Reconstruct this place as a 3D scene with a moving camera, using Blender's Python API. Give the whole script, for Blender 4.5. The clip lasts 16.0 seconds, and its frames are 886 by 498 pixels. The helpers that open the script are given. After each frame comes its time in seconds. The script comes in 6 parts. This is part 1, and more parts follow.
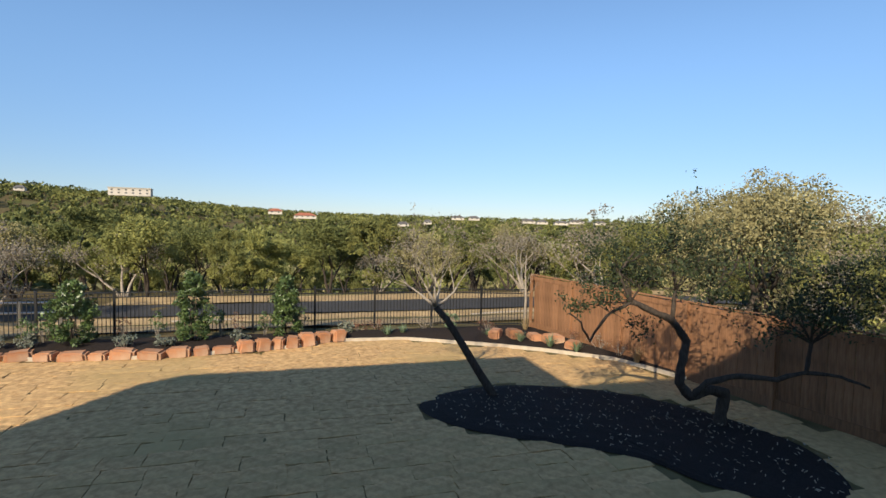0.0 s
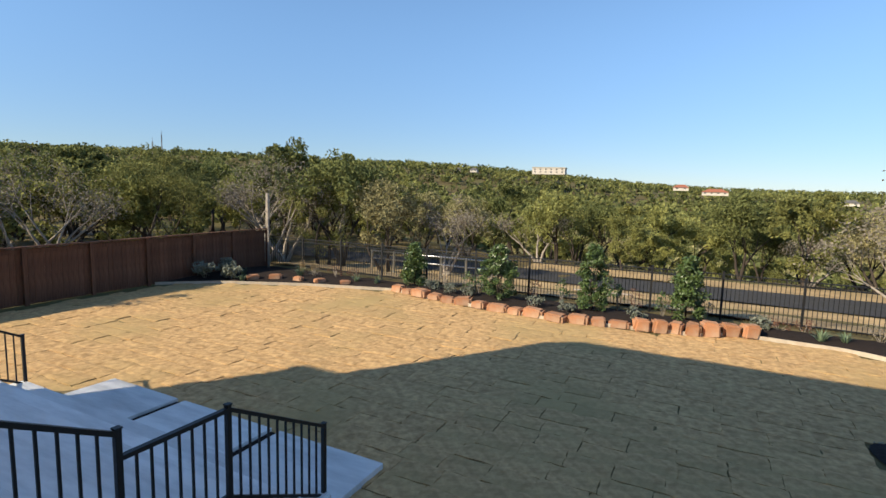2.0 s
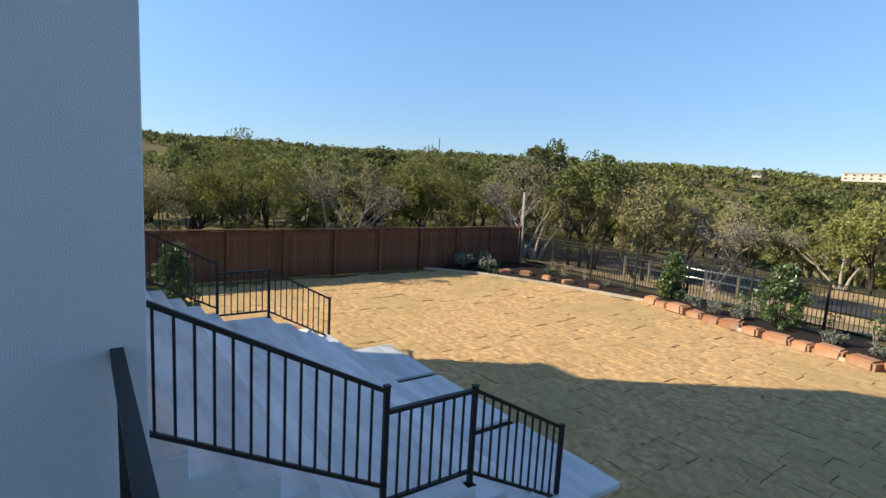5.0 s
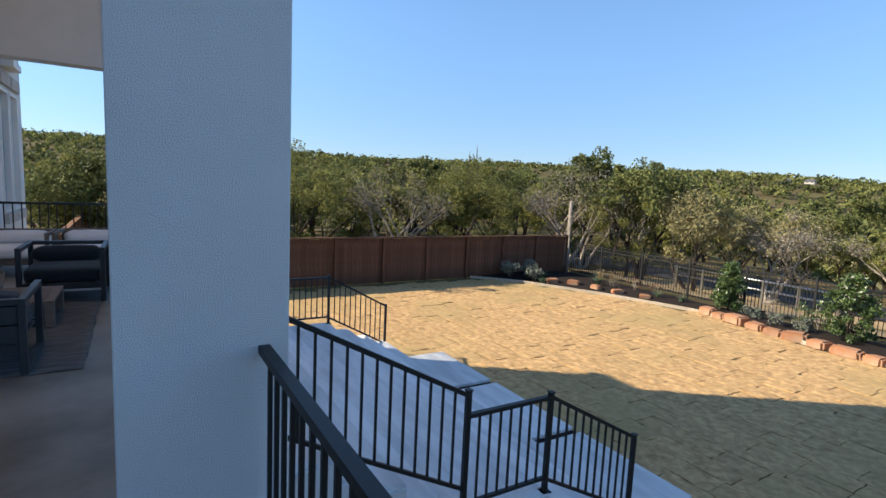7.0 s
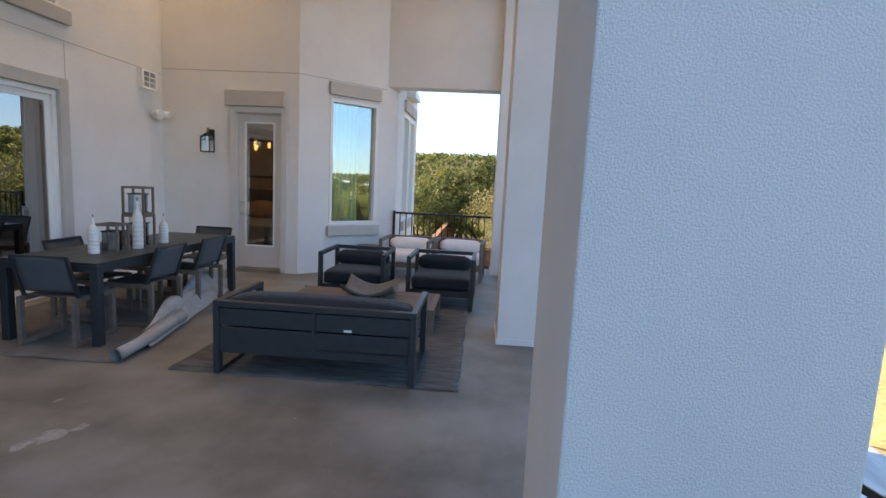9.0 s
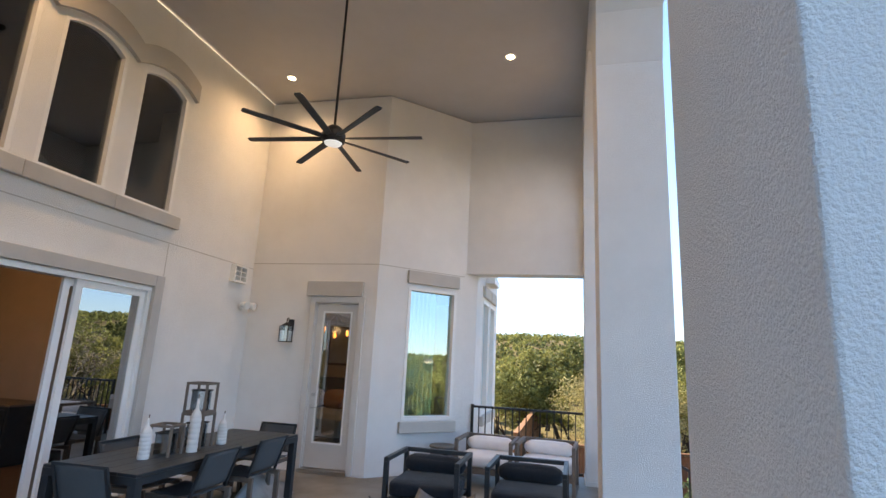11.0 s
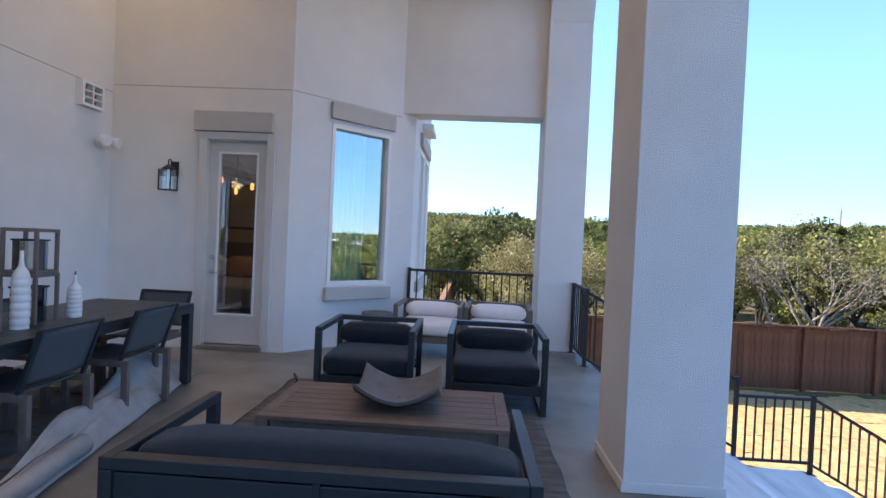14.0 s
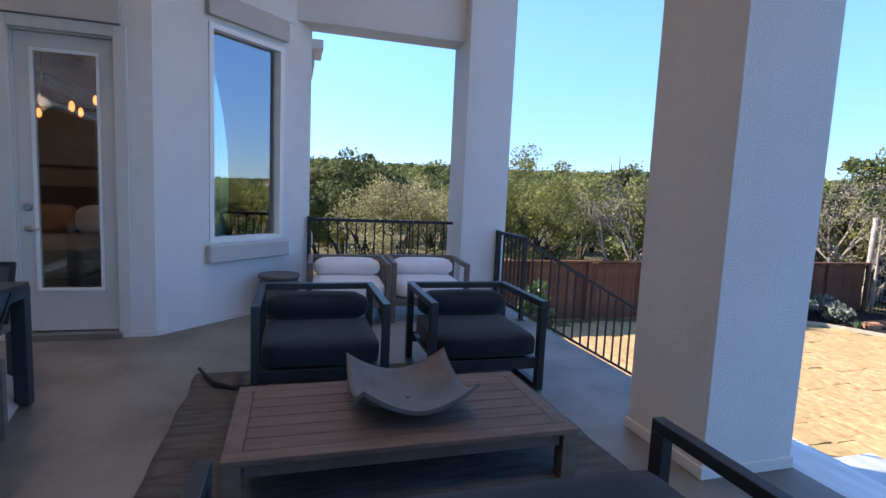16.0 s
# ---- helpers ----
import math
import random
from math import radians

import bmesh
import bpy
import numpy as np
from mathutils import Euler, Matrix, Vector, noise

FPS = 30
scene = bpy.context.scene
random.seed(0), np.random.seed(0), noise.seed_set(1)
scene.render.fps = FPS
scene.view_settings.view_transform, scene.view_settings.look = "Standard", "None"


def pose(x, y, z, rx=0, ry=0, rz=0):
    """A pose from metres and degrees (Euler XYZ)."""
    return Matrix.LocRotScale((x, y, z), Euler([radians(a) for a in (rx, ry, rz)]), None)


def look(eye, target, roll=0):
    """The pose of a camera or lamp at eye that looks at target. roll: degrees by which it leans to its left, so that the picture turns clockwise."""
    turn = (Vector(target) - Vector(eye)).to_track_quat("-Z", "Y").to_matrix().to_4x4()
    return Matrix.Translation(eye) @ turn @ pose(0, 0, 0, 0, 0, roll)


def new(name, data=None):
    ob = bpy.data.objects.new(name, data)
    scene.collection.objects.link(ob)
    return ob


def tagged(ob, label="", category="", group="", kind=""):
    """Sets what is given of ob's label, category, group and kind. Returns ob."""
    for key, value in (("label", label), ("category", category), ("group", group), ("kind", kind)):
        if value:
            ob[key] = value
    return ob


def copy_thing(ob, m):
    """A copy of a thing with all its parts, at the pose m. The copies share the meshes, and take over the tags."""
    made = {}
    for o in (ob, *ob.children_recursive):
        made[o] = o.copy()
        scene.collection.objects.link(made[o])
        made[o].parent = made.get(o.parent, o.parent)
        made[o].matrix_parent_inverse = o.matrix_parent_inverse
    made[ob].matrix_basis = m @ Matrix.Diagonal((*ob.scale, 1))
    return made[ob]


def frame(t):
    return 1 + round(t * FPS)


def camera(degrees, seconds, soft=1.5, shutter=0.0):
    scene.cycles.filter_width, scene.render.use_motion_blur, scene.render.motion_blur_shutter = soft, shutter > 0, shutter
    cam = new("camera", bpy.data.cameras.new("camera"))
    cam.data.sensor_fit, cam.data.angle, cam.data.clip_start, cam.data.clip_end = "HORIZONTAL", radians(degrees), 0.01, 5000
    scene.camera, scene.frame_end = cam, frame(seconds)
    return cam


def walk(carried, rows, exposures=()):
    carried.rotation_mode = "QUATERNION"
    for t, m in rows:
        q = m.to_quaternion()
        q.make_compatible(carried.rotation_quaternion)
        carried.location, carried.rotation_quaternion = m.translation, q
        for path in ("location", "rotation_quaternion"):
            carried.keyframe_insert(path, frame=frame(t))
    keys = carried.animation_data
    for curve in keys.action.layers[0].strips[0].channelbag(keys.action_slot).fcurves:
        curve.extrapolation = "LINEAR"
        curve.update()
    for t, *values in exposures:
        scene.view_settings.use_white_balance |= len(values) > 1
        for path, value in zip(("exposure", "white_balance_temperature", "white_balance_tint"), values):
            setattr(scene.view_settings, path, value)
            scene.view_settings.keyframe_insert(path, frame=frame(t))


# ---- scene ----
cam = camera(81.6, 16.0)
PATH = [
    (0, (-0.20, 3.124, 1.69), (0.34, 5.047, 1.581), 1.3),
    (0.5, (-0.28, 3.21, 1.69), (0.081, 5.169, 1.531), 1.4),
    (1, (-0.335, 3.37, 1.69), (-0.326, 5.36, 1.496), 1.4),
    (1.5, (-0.287, 3.5, 1.682), (-0.767, 5.429, 1.464), 1.2),
    (2, (-0.274, 3.582, 1.634), (-1.176, 5.352, 1.397), 1.5),
    (2.5, (-0.298, 3.568, 1.618), (-1.53, 5.124, 1.366), 2.2),
    (3, (-0.353, 3.584, 1.589), (-1.814, 4.926, 1.33), 2.5),
    (3.5, (-0.4, 3.581, 1.579), (-1.998, 4.753, 1.312), 3.0),
    (4, (-0.393, 3.599, 1.576), (-2.053, 4.679, 1.301), 3.1),
    (4.5, (-0.35, 3.613, 1.594), (-1.964, 4.763, 1.326), 3.1),
    (7, (-0.457, 3.258, 1.573), (-2.155, 4.287, 1.333), 2.7),
    (7.3, (-0.549, 3.149, 1.605), (-2.415, 3.827, 1.365), 2.1),
    (7.5, (-0.611, 3.113, 1.588), (-2.537, 3.599, 1.351), 2.5),
    (8, (-0.853, 3.034, 1.589), (-2.828, 3.226, 1.334), 2.4),
    (8.5, (-1.174, 2.997, 1.611), (-3.157, 3.024, 1.35), 2.8),
    (9, (-1.501, 2.98, 1.587), (-3.48, 2.843, 1.333), 2.8),
    (9.5, (-1.751, 2.999, 1.659), (-3.727, 2.757, 1.465), 2.9),
    (10, (-1.946, 3.063, 1.775), (-3.914, 2.706, 1.791), 2.8),
    (10.2, (-1.959, 3.071, 1.8), (-3.914, 2.673, 1.944), 2.7),
    (12.3, (-2.45, 2.631, 1.509), (-4.321, 2.137, 2.017), 3.0),
    (12.5, (-2.547, 2.596, 1.48), (-4.439, 2.094, 1.886), 3.0),
    (13, (-2.815, 2.411, 1.464), (-4.75, 1.958, 1.685), 2.8),
    (13.5, (-3.112, 2.353, 1.447), (-5.086, 2.043, 1.535), 2.4),
    (14, (-3.488, 2.248, 1.425), (-5.485, 2.146, 1.399), 2.6),
    (14.5, (-3.839, 2.103, 1.39), (-5.827, 2.277, 1.261), 2.9),
    (15, (-4.163, 1.903, 1.391), (-6.102, 2.351, 1.197), 2.8),
    (15.5, (-4.436, 1.583, 1.38), (-6.341, 2.149, 1.158), 2.8),
    (16, (-4.57, 1.208, 1.385), (-6.477, 1.772, 1.17), 2.6),
]
EXPOSURE = [(0.0, 0.48, 6250, 6), (2.0, 0.60, 6250, 5), (4.5, 0.74, 6200, 5), (7.0, 0.84, 6100, 6), (8.0, 1.37, 6050, 10), (9.0, 1.90, 7000, 9), (10.0, 2.17, 7350, 8), (12.5, 2.0, 6350, 10), (13.5, 1.95, 6050, 10), (14.5, 1.62, 5600, 11), (15.3, 1.53, 5300, 11), (16.0, 1.47, 5450, 11)]
walk(cam, [(t, look(eye, target, roll)) for t, eye, target, roll in PATH], EXPOSURE)

# ---- world, sun, exposure ----
CAN_POWER = 45.0
SUN_EL, SUN_AZ = 31.0, 35.0
world = bpy.data.worlds.new("world")
scene.world = world
world.use_nodes = True
wn = world.node_tree
sky = wn.nodes.new("ShaderNodeTexSky")
sky.sky_type = "NISHITA"
sky.sun_disc = False
sky.sun_elevation = radians(SUN_EL)
sky.sun_rotation = radians(180 + SUN_AZ)
sky.air_density, sky.dust_density, sky.ozone_density = 0.85, 0.0, 2.1
deep = wn.nodes.new("ShaderNodeGamma")
deep.inputs[1].default_value = 0.82
wn.links.new(sky.outputs[0], deep.inputs[0])
air = wn.nodes.new("ShaderNodeMix")
air.data_type, air.blend_type = "RGBA", "MULTIPLY"
air.inputs[0].default_value, air.inputs[7].default_value = 1.0, (0.84, 0.97, 1.11, 1)
wn.links.new(deep.outputs[0], air.inputs[6])
where = wn.nodes.new("ShaderNodeTexCoord")
up = wn.nodes.new("ShaderNodeSeparateXYZ")
wn.links.new(where.outputs["Generated"], up.inputs[0])
low = wn.nodes.new("ShaderNodeMapRange")
low.interpolation_type = "SMOOTHSTEP"
low.inputs[1].default_value, low.inputs[2].default_value = -0.05, 0.34
low.inputs[3].default_value, low.inputs[4].default_value = 1.0, 0.0
wn.links.new(up.outputs[2], low.inputs[0])
# Multiplies the sky darker towards the horizon, to hold down its glare
haze = wn.nodes.new("ShaderNodeMix")
haze.data_type, haze.blend_type = "RGBA", "MULTIPLY"
haze.inputs[7].default_value = (0.61, 0.575, 0.615, 1)
wn.links.new(low.outputs[0], haze.inputs[0])
wn.links.new(air.outputs[2], haze.inputs[6])
wn.links.new(haze.outputs[2], wn.nodes["Background"].inputs[0])
wn.nodes["Background"].inputs[1].default_value = 0.15
sun = new("sun", bpy.data.lights.new("sun", "SUN"))
sun.data.energy, sun.data.angle, sun.data.color = 5.0, radians(0.55), (1.0, 0.83, 0.62)
sun.matrix_world = look((0, 0, 0), (math.sin(radians(SUN_AZ)) * math.cos(radians(SUN_EL)), math.cos(radians(SUN_AZ)) * math.cos(radians(SUN_EL)), -math.sin(radians(SUN_EL))))

# ---- materials ----
def material(name, base, rough=0.6, metal=0.0, second=None, scale=3.0, detail=6.0, bump=0.0, bump_scale=60.0, spec=0.5, stretch=(1, 1, 1), lo=0.35, hi=0.65, per_object=0.0, per_island=0.0, third=None, third_scale=0.5, sheen=0.0, translucent=0.0):
    m = bpy.data.materials.new(name)
    m.use_nodes = True
    t = m.node_tree
    b = t.nodes["Principled BSDF"]
    b.inputs["Roughness"].default_value = rough
    b.inputs["Metallic"].default_value = metal
    b.inputs["Specular IOR Level"].default_value = spec
    if sheen:
        b.inputs["Sheen Weight"].default_value = sheen
    second = second or tuple(c * 0.78 for c in base)
    co = t.nodes.new("ShaderNodeTexCoord")
    mp = t.nodes.new("ShaderNodeMapping")
    mp.inputs["Scale"].default_value = stretch
    t.links.new(co.outputs["Object"], mp.inputs[0])
    n = t.nodes.new("ShaderNodeTexNoise")
    n.inputs["Scale"].default_value, n.inputs["Detail"].default_value, n.inputs["Roughness"].default_value = scale, detail, 0.62
    t.links.new(mp.outputs[0], n.inputs[0])
    r = t.nodes.new("ShaderNodeValToRGB")
    r.color_ramp.elements[0].position, r.color_ramp.elements[1].position = lo, hi
    r.color_ramp.elements[0].color, r.color_ramp.elements[1].color = (*base, 1), (*second, 1)
    t.links.new(n.outputs[0], r.inputs[0])
    out = r.outputs[0]
    if third:
        n2 = t.nodes.new("ShaderNodeTexNoise")
        n2.inputs["Scale"].default_value, n2.inputs["Detail"].default_value = third_scale, 4
        t.links.new(co.outputs["Object"], n2.inputs[0])
        r2 = t.nodes.new("ShaderNodeValToRGB")
        r2.color_ramp.elements[0].position, r2.color_ramp.elements[1].position = 0.45, 0.68
        t.links.new(n2.outputs[0], r2.inputs[0])
        mx = t.nodes.new("ShaderNodeMix")
        mx.data_type = "RGBA"
        t.links.new(r2.outputs[0], mx.inputs[0])
        t.links.new(out, mx.inputs[6])
        mx.inputs[7].default_value = (*third, 1)
        out = mx.outputs[2]
    if per_object or per_island:
        h = t.nodes.new("ShaderNodeHueSaturation")
        value = None
        for amount, src in ((per_object, "ShaderNodeObjectInfo"), (per_island, "ShaderNodeNewGeometry")):
            if not amount:
                continue
            mr = t.nodes.new("ShaderNodeMapRange")
            mr.inputs[3].default_value, mr.inputs[4].default_value = 1 - amount, 1 + amount
            t.links.new(t.nodes.new(src).outputs["Random" if src == "ShaderNodeObjectInfo" else "Random Per Island"], mr.inputs[0])
            if value is None:
                value = mr.outputs[0]
            else:
                mm = t.nodes.new("ShaderNodeMath")
                mm.operation = "MULTIPLY"
                t.links.new(value, mm.inputs[0])
                t.links.new(mr.outputs[0], mm.inputs[1])
                value = mm.outputs[0]
        t.links.new(value, h.inputs["Value"])
        t.links.new(out, h.inputs["Color"])
        out = h.outputs[0]
    t.links.new(out, b.inputs["Base Color"])
    if bump:
        nb = t.nodes.new("ShaderNodeTexNoise")
        nb.inputs["Scale"].default_value, nb.inputs["Detail"].default_value = bump_scale, 3
        t.links.new(mp.outputs[0], nb.inputs[0])
        bp = t.nodes.new("ShaderNodeBump")
        bp.inputs["Strength"].default_value, bp.inputs["Distance"].default_value = bump, 0.01
        t.links.new(nb.outputs[0], bp.inputs["Height"])
        t.links.new(bp.outputs[0], b.inputs["Normal"])
    if translucent:
        tr = t.nodes.new("ShaderNodeBsdfTranslucent")
        t.links.new(out, tr.inputs[0])
        ms = t.nodes.new("ShaderNodeMixShader")
        ms.inputs[0].default_value = translucent
        t.links.new(b.outputs[0], ms.inputs[1])
        t.links.new(tr.outputs[0], ms.inputs[2])
        t.links.new(ms.outputs[0], t.nodes["Material Output"].inputs[0])
    return m


def glass(name, tint=(0.85, 0.95, 0.93), reflect=0.35):
    m = bpy.data.materials.new(name)
    m.use_nodes = True
    t = m.node_tree
    t.nodes.remove(t.nodes["Principled BSDF"])
    tr = t.nodes.new("ShaderNodeBsdfTransparent")
    tr.inputs[0].default_value = (*tint, 1)
    gl = t.nodes.new("ShaderNodeBsdfGlossy")
    gl.inputs["Roughness"].default_value = 0.0
    gl.inputs[0].default_value = (0.9, 0.95, 1.0, 1)
    lw = t.nodes.new("ShaderNodeFresnel")
    lw.inputs[0].default_value = 1.6
    mr = t.nodes.new("ShaderNodeMapRange")
    mr.inputs[3].default_value, mr.inputs[4].default_value = reflect, 1.0
    t.links.new(lw.outputs[0], mr.inputs[0])
    ms = t.nodes.new("ShaderNodeMixShader")
    t.links.new(mr.outputs[0], ms.inputs[0])
    t.links.new(tr.outputs[0], ms.inputs[1])
    t.links.new(gl.outputs[0], ms.inputs[2])
    t.links.new(ms.outputs[0], t.nodes["Material Output"].inputs[0])
    return m


def glow(name, colour, strength):
    m = bpy.data.materials.new(name)
    m.use_nodes = True
    b = m.node_tree.nodes["Principled BSDF"]
    b.inputs["Base Color"].default_value = (*colour, 1)
    b.inputs["Emission Color"].default_value = (*colour, 1)
    b.inputs["Emission Strength"].default_value = strength
    return m


STUCCO = material("white_stucco", (0.80, 0.80, 0.79), 0.9, second=(0.74, 0.74, 0.73), scale=1.2, bump=0.55, bump_scale=170, spec=0.2)
STUCCO.node_tree.nodes["Noise Texture.001"].inputs["Detail"].default_value = 4
STUCCO.node_tree.nodes["Noise Texture.001"].inputs["Roughness"].default_value = 0.6
pits = STUCCO.node_tree.nodes.new("ShaderNodeMapRange")
pits.inputs[1].default_value, pits.inputs[2].default_value = 0.26, 0.66
for link in list(STUCCO.node_tree.links):
    if link.to_socket.name == "Height":
        source = link.from_socket
        STUCCO.node_tree.links.new(source, pits.inputs[0])
        STUCCO.node_tree.links.new(pits.outputs[0], link.to_socket)
        break
TRIM = material("taupe_trim_stucco", (0.50, 0.485, 0.46), 0.9, scale=2.5, second=(0.46, 0.445, 0.42), bump=0.35, bump_scale=130, spec=0.2)
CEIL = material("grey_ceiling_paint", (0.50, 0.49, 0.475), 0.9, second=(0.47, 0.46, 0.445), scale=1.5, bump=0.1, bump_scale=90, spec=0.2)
WHITE = material("white_paint", (0.80, 0.80, 0.79), 0.45, second=(0.77, 0.77, 0.76))
DOORPAINT = material("pale_grey_door_paint", (0.60, 0.585, 0.56), 0.4, second=(0.56, 0.545, 0.52))
CONCRETE = material("patio_concrete", (0.205, 0.197, 0.172), 0.5, second=(0.105, 0.101, 0.088), scale=1.6, detail=9, bump=0.12, bump_scale=45, third=(0.25, 0.247, 0.232), third_scale=0.9)
STEP = material("pale_step_concrete", (0.76, 0.755, 0.74), 0.75, second=(0.46, 0.46, 0.455), scale=2.2, detail=12, bump=0.15, bump_scale=60, lo=0.42, hi=0.76, per_object=0.13, stretch=(0.35, 1.6, 1))
IRON = material("black_powder_coat", (0.006, 0.006, 0.007), 0.5, second=(0.010, 0.010, 0.011), scale=40)
DARK = material("charcoal_frame_paint", (0.014, 0.021, 0.027), 0.45, second=(0.023, 0.027, 0.032), scale=12, bump=0.1, bump_scale=200)
NAVY = material("charcoal_cushion_cloth", (0.011, 0.018, 0.027), 0.9, second=(0.016, 0.024, 0.034), scale=25, bump=0.35, bump_scale=420, sheen=0.15, spec=0.2)
WHITECLOTH = material("white_cushion_cloth", (0.78, 0.78, 0.79), 0.9, second=(0.72, 0.72, 0.74), scale=6, bump=0.3, bump_scale=300, spec=0.2)
TEAK = material("weathered_teak", (0.17, 0.125, 0.095), 0.65, second=(0.115, 0.085, 0.066), scale=9, stretch=(4, 0.5, 4), detail=8, bump=0.3, bump_scale=60, per_object=0.12)
GREYTEAK = material("greyed_teak", (0.17, 0.135, 0.11), 0.7, second=(0.12, 0.097, 0.08), scale=14, detail=8, bump=0.25, bump_scale=80)
SLING = material("grey_sling_mesh", (0.085, 0.095, 0.105), 0.8, second=(0.065, 0.073, 0.082), scale=300, bump=0.3, bump_scale=500)
RUG = material("grey_woven_rug", (0.165, 0.168, 0.165), 0.95, second=(0.085, 0.088, 0.09), scale=4, stretch=(5, 0.9, 1), detail=9, bump=0.6, bump_scale=160, spec=0.1)
DRUG = material("taupe_flat_rug", (0.185, 0.18, 0.168), 0.95, second=(0.13, 0.126, 0.118), scale=3, detail=8, bump=0.4, bump_scale=160, spec=0.1)
PALECLOTH = material("pale_grey_canvas", (0.40, 0.40, 0.385), 0.9, second=(0.30, 0.295, 0.285), scale=4, bump=0.3, bump_scale=180, spec=0.1)
STONEBOWL = material("grey_stone_dish", (0.13, 0.128, 0.122), 0.55, second=(0.095, 0.093, 0.09), scale=10, bump=0.25, bump_scale=120)
CERAMIC = material("white_ribbed_ceramic", (0.72, 0.71, 0.69), 0.6, second=(0.66, 0.65, 0.63), scale=8)
GLASS = glass("window_glass", (0.72, 0.90, 0.90), 0.20)
DOORGLASS = glass("door_glass", (0.85, 0.88, 0.88), 0.10)
SLIDEGLASS = glass("slider_glass", (0.12, 0.18, 0.17), 0.36)
DARKGLASS = glass("dark_upper_glass", (0.30, 0.30, 0.28), 0.10)
CLEAR = glass("lantern_glass", (0.95, 0.97, 0.97), 0.06)
STEEL = material("brushed_nickel", (0.55, 0.54, 0.52), 0.3, metal=1.0)
SOD = material("dormant_turf", (0.64, 0.42, 0.20), 0.95, second=(0.37, 0.23, 0.105), scale=7.0, detail=15, bump=1.0, bump_scale=55, per_object=0.06, third=(0.42, 0.30, 0.135), third_scale=0.33, spec=0.1)
SODREST = material("dormant_turf_far", (0.64, 0.42, 0.20), 0.95, second=(0.37, 0.23, 0.105), scale=7.0, detail=15, bump=1.0, bump_scale=55, per_island=0.06, third=(0.42, 0.30, 0.135), third_scale=0.33, spec=0.1)
EARTH = material("dry_earth", (0.17, 0.125, 0.06), 0.95, second=(0.095, 0.08, 0.035), scale=2.2, detail=12, bump=0.8, bump_scale=30, third=(0.13, 0.12, 0.05), third_scale=0.05, spec=0.1)
VERGE = material("straw_verge", (0.50, 0.36, 0.19), 0.95, second=(0.30, 0.21, 0.11), scale=1.8, detail=14, bump=1.0, bump_scale=40, third=(0.34, 0.25, 0.13), third_scale=0.6, spec=0.1)
MULCH = material("black_bark_mulch", (0.012, 0.010, 0.010), 0.9, second=(0.028, 0.023, 0.021), scale=38, detail=8, bump=1.0, bump_scale=55, spec=0.15)
BEDMULCH = material("dark_bed_mulch", (0.040, 0.030, 0.025), 0.95, second=(0.018, 0.014, 0.012), scale=30, detail=8, bump=1.0, bump_scale=50, spec=0.1)
ASPHALT = material("road_asphalt", (0.040, 0.038, 0.037), 0.95, second=(0.030, 0.029, 0.029), scale=3, bump=0.3, bump_scale=90)
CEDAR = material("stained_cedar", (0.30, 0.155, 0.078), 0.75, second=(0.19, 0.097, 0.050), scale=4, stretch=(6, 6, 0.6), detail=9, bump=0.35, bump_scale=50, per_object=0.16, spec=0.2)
# Copy of CEDAR darkened to carry the shade on the fence's sunless side
SHADECEDAR = material("shaded_stained_cedar", (0.175, 0.090, 0.055), 0.8, second=(0.105, 0.055, 0.036), scale=4, stretch=(6, 6, 0.6), detail=9, bump=0.35, bump_scale=50, per_object=0.16, spec=0.15)
ROCK = material("orange_sandstone", (0.42, 0.20, 0.10), 0.9, second=(0.30, 0.16, 0.095), scale=3.5, detail=9, bump=0.8, bump_scale=14, per_object=0.16, third=(0.45, 0.30, 0.20), third_scale=2.0, spec=0.15)
LIMESTONE = material("pale_limestone", (0.52, 0.45, 0.35), 0.9, second=(0.42, 0.35, 0.27), scale=5, bump=0.4, bump_scale=30, spec=0.15)
BARK = material("grey_bark", (0.085, 0.068, 0.055), 0.95, second=(0.045, 0.036, 0.03), scale=9, stretch=(3, 3, 0.7), detail=8, bump=0.9, bump_scale=25, spec=0.1)
# Pale bark, brightened to suit the sunlit limbs of the leaning tree
PALEBARK = material("pale_bark", (0.40, 0.345, 0.28), 0.95, second=(0.26, 0.22, 0.18), scale=9, stretch=(3, 3, 0.7), detail=8, bump=0.6, bump_scale=30, spec=0.1)
LEAF_A = material("juniper_green", (0.285, 0.275, 0.085), 0.8, second=(0.18, 0.19, 0.065), scale=0.5, per_island=0.38, per_object=0.28, third=(0.145, 0.16, 0.055), third_scale=0.035, spec=0.12, translucent=0.28)
LEAF_B = material("live_oak_green", (0.19, 0.20, 0.065), 0.75, second=(0.105, 0.12, 0.042), scale=0.5, per_island=0.40, per_object=0.28, third=(0.10, 0.115, 0.045), third_scale=0.03, spec=0.15, translucent=0.2)
# Oak leaf green with the shade over the lawn oak mixed into it
SHADELEAF = material("shaded_oak_leaf", (0.050, 0.066, 0.028), 0.6, second=(0.034, 0.046, 0.02), scale=2, per_island=0.4, spec=0.25, translucent=0.12)
LEAF_C = material("dry_olive_leaf", (0.35, 0.31, 0.15), 0.85, second=(0.25, 0.225, 0.11), scale=0.6, per_island=0.4, per_object=0.2, spec=0.1, translucent=0.2)
LEAF_D = material("grey_winter_twigs", (0.30, 0.26, 0.20), 0.9, second=(0.20, 0.175, 0.135), scale=0.8, per_island=0.35, per_object=0.2, spec=0.1, translucent=0.1)
LEAF_H = material("glossy_holly_leaf", (0.115, 0.165, 0.050), 0.4, second=(0.07, 0.11, 0.034), scale=3, per_island=0.4, translucent=0.15)
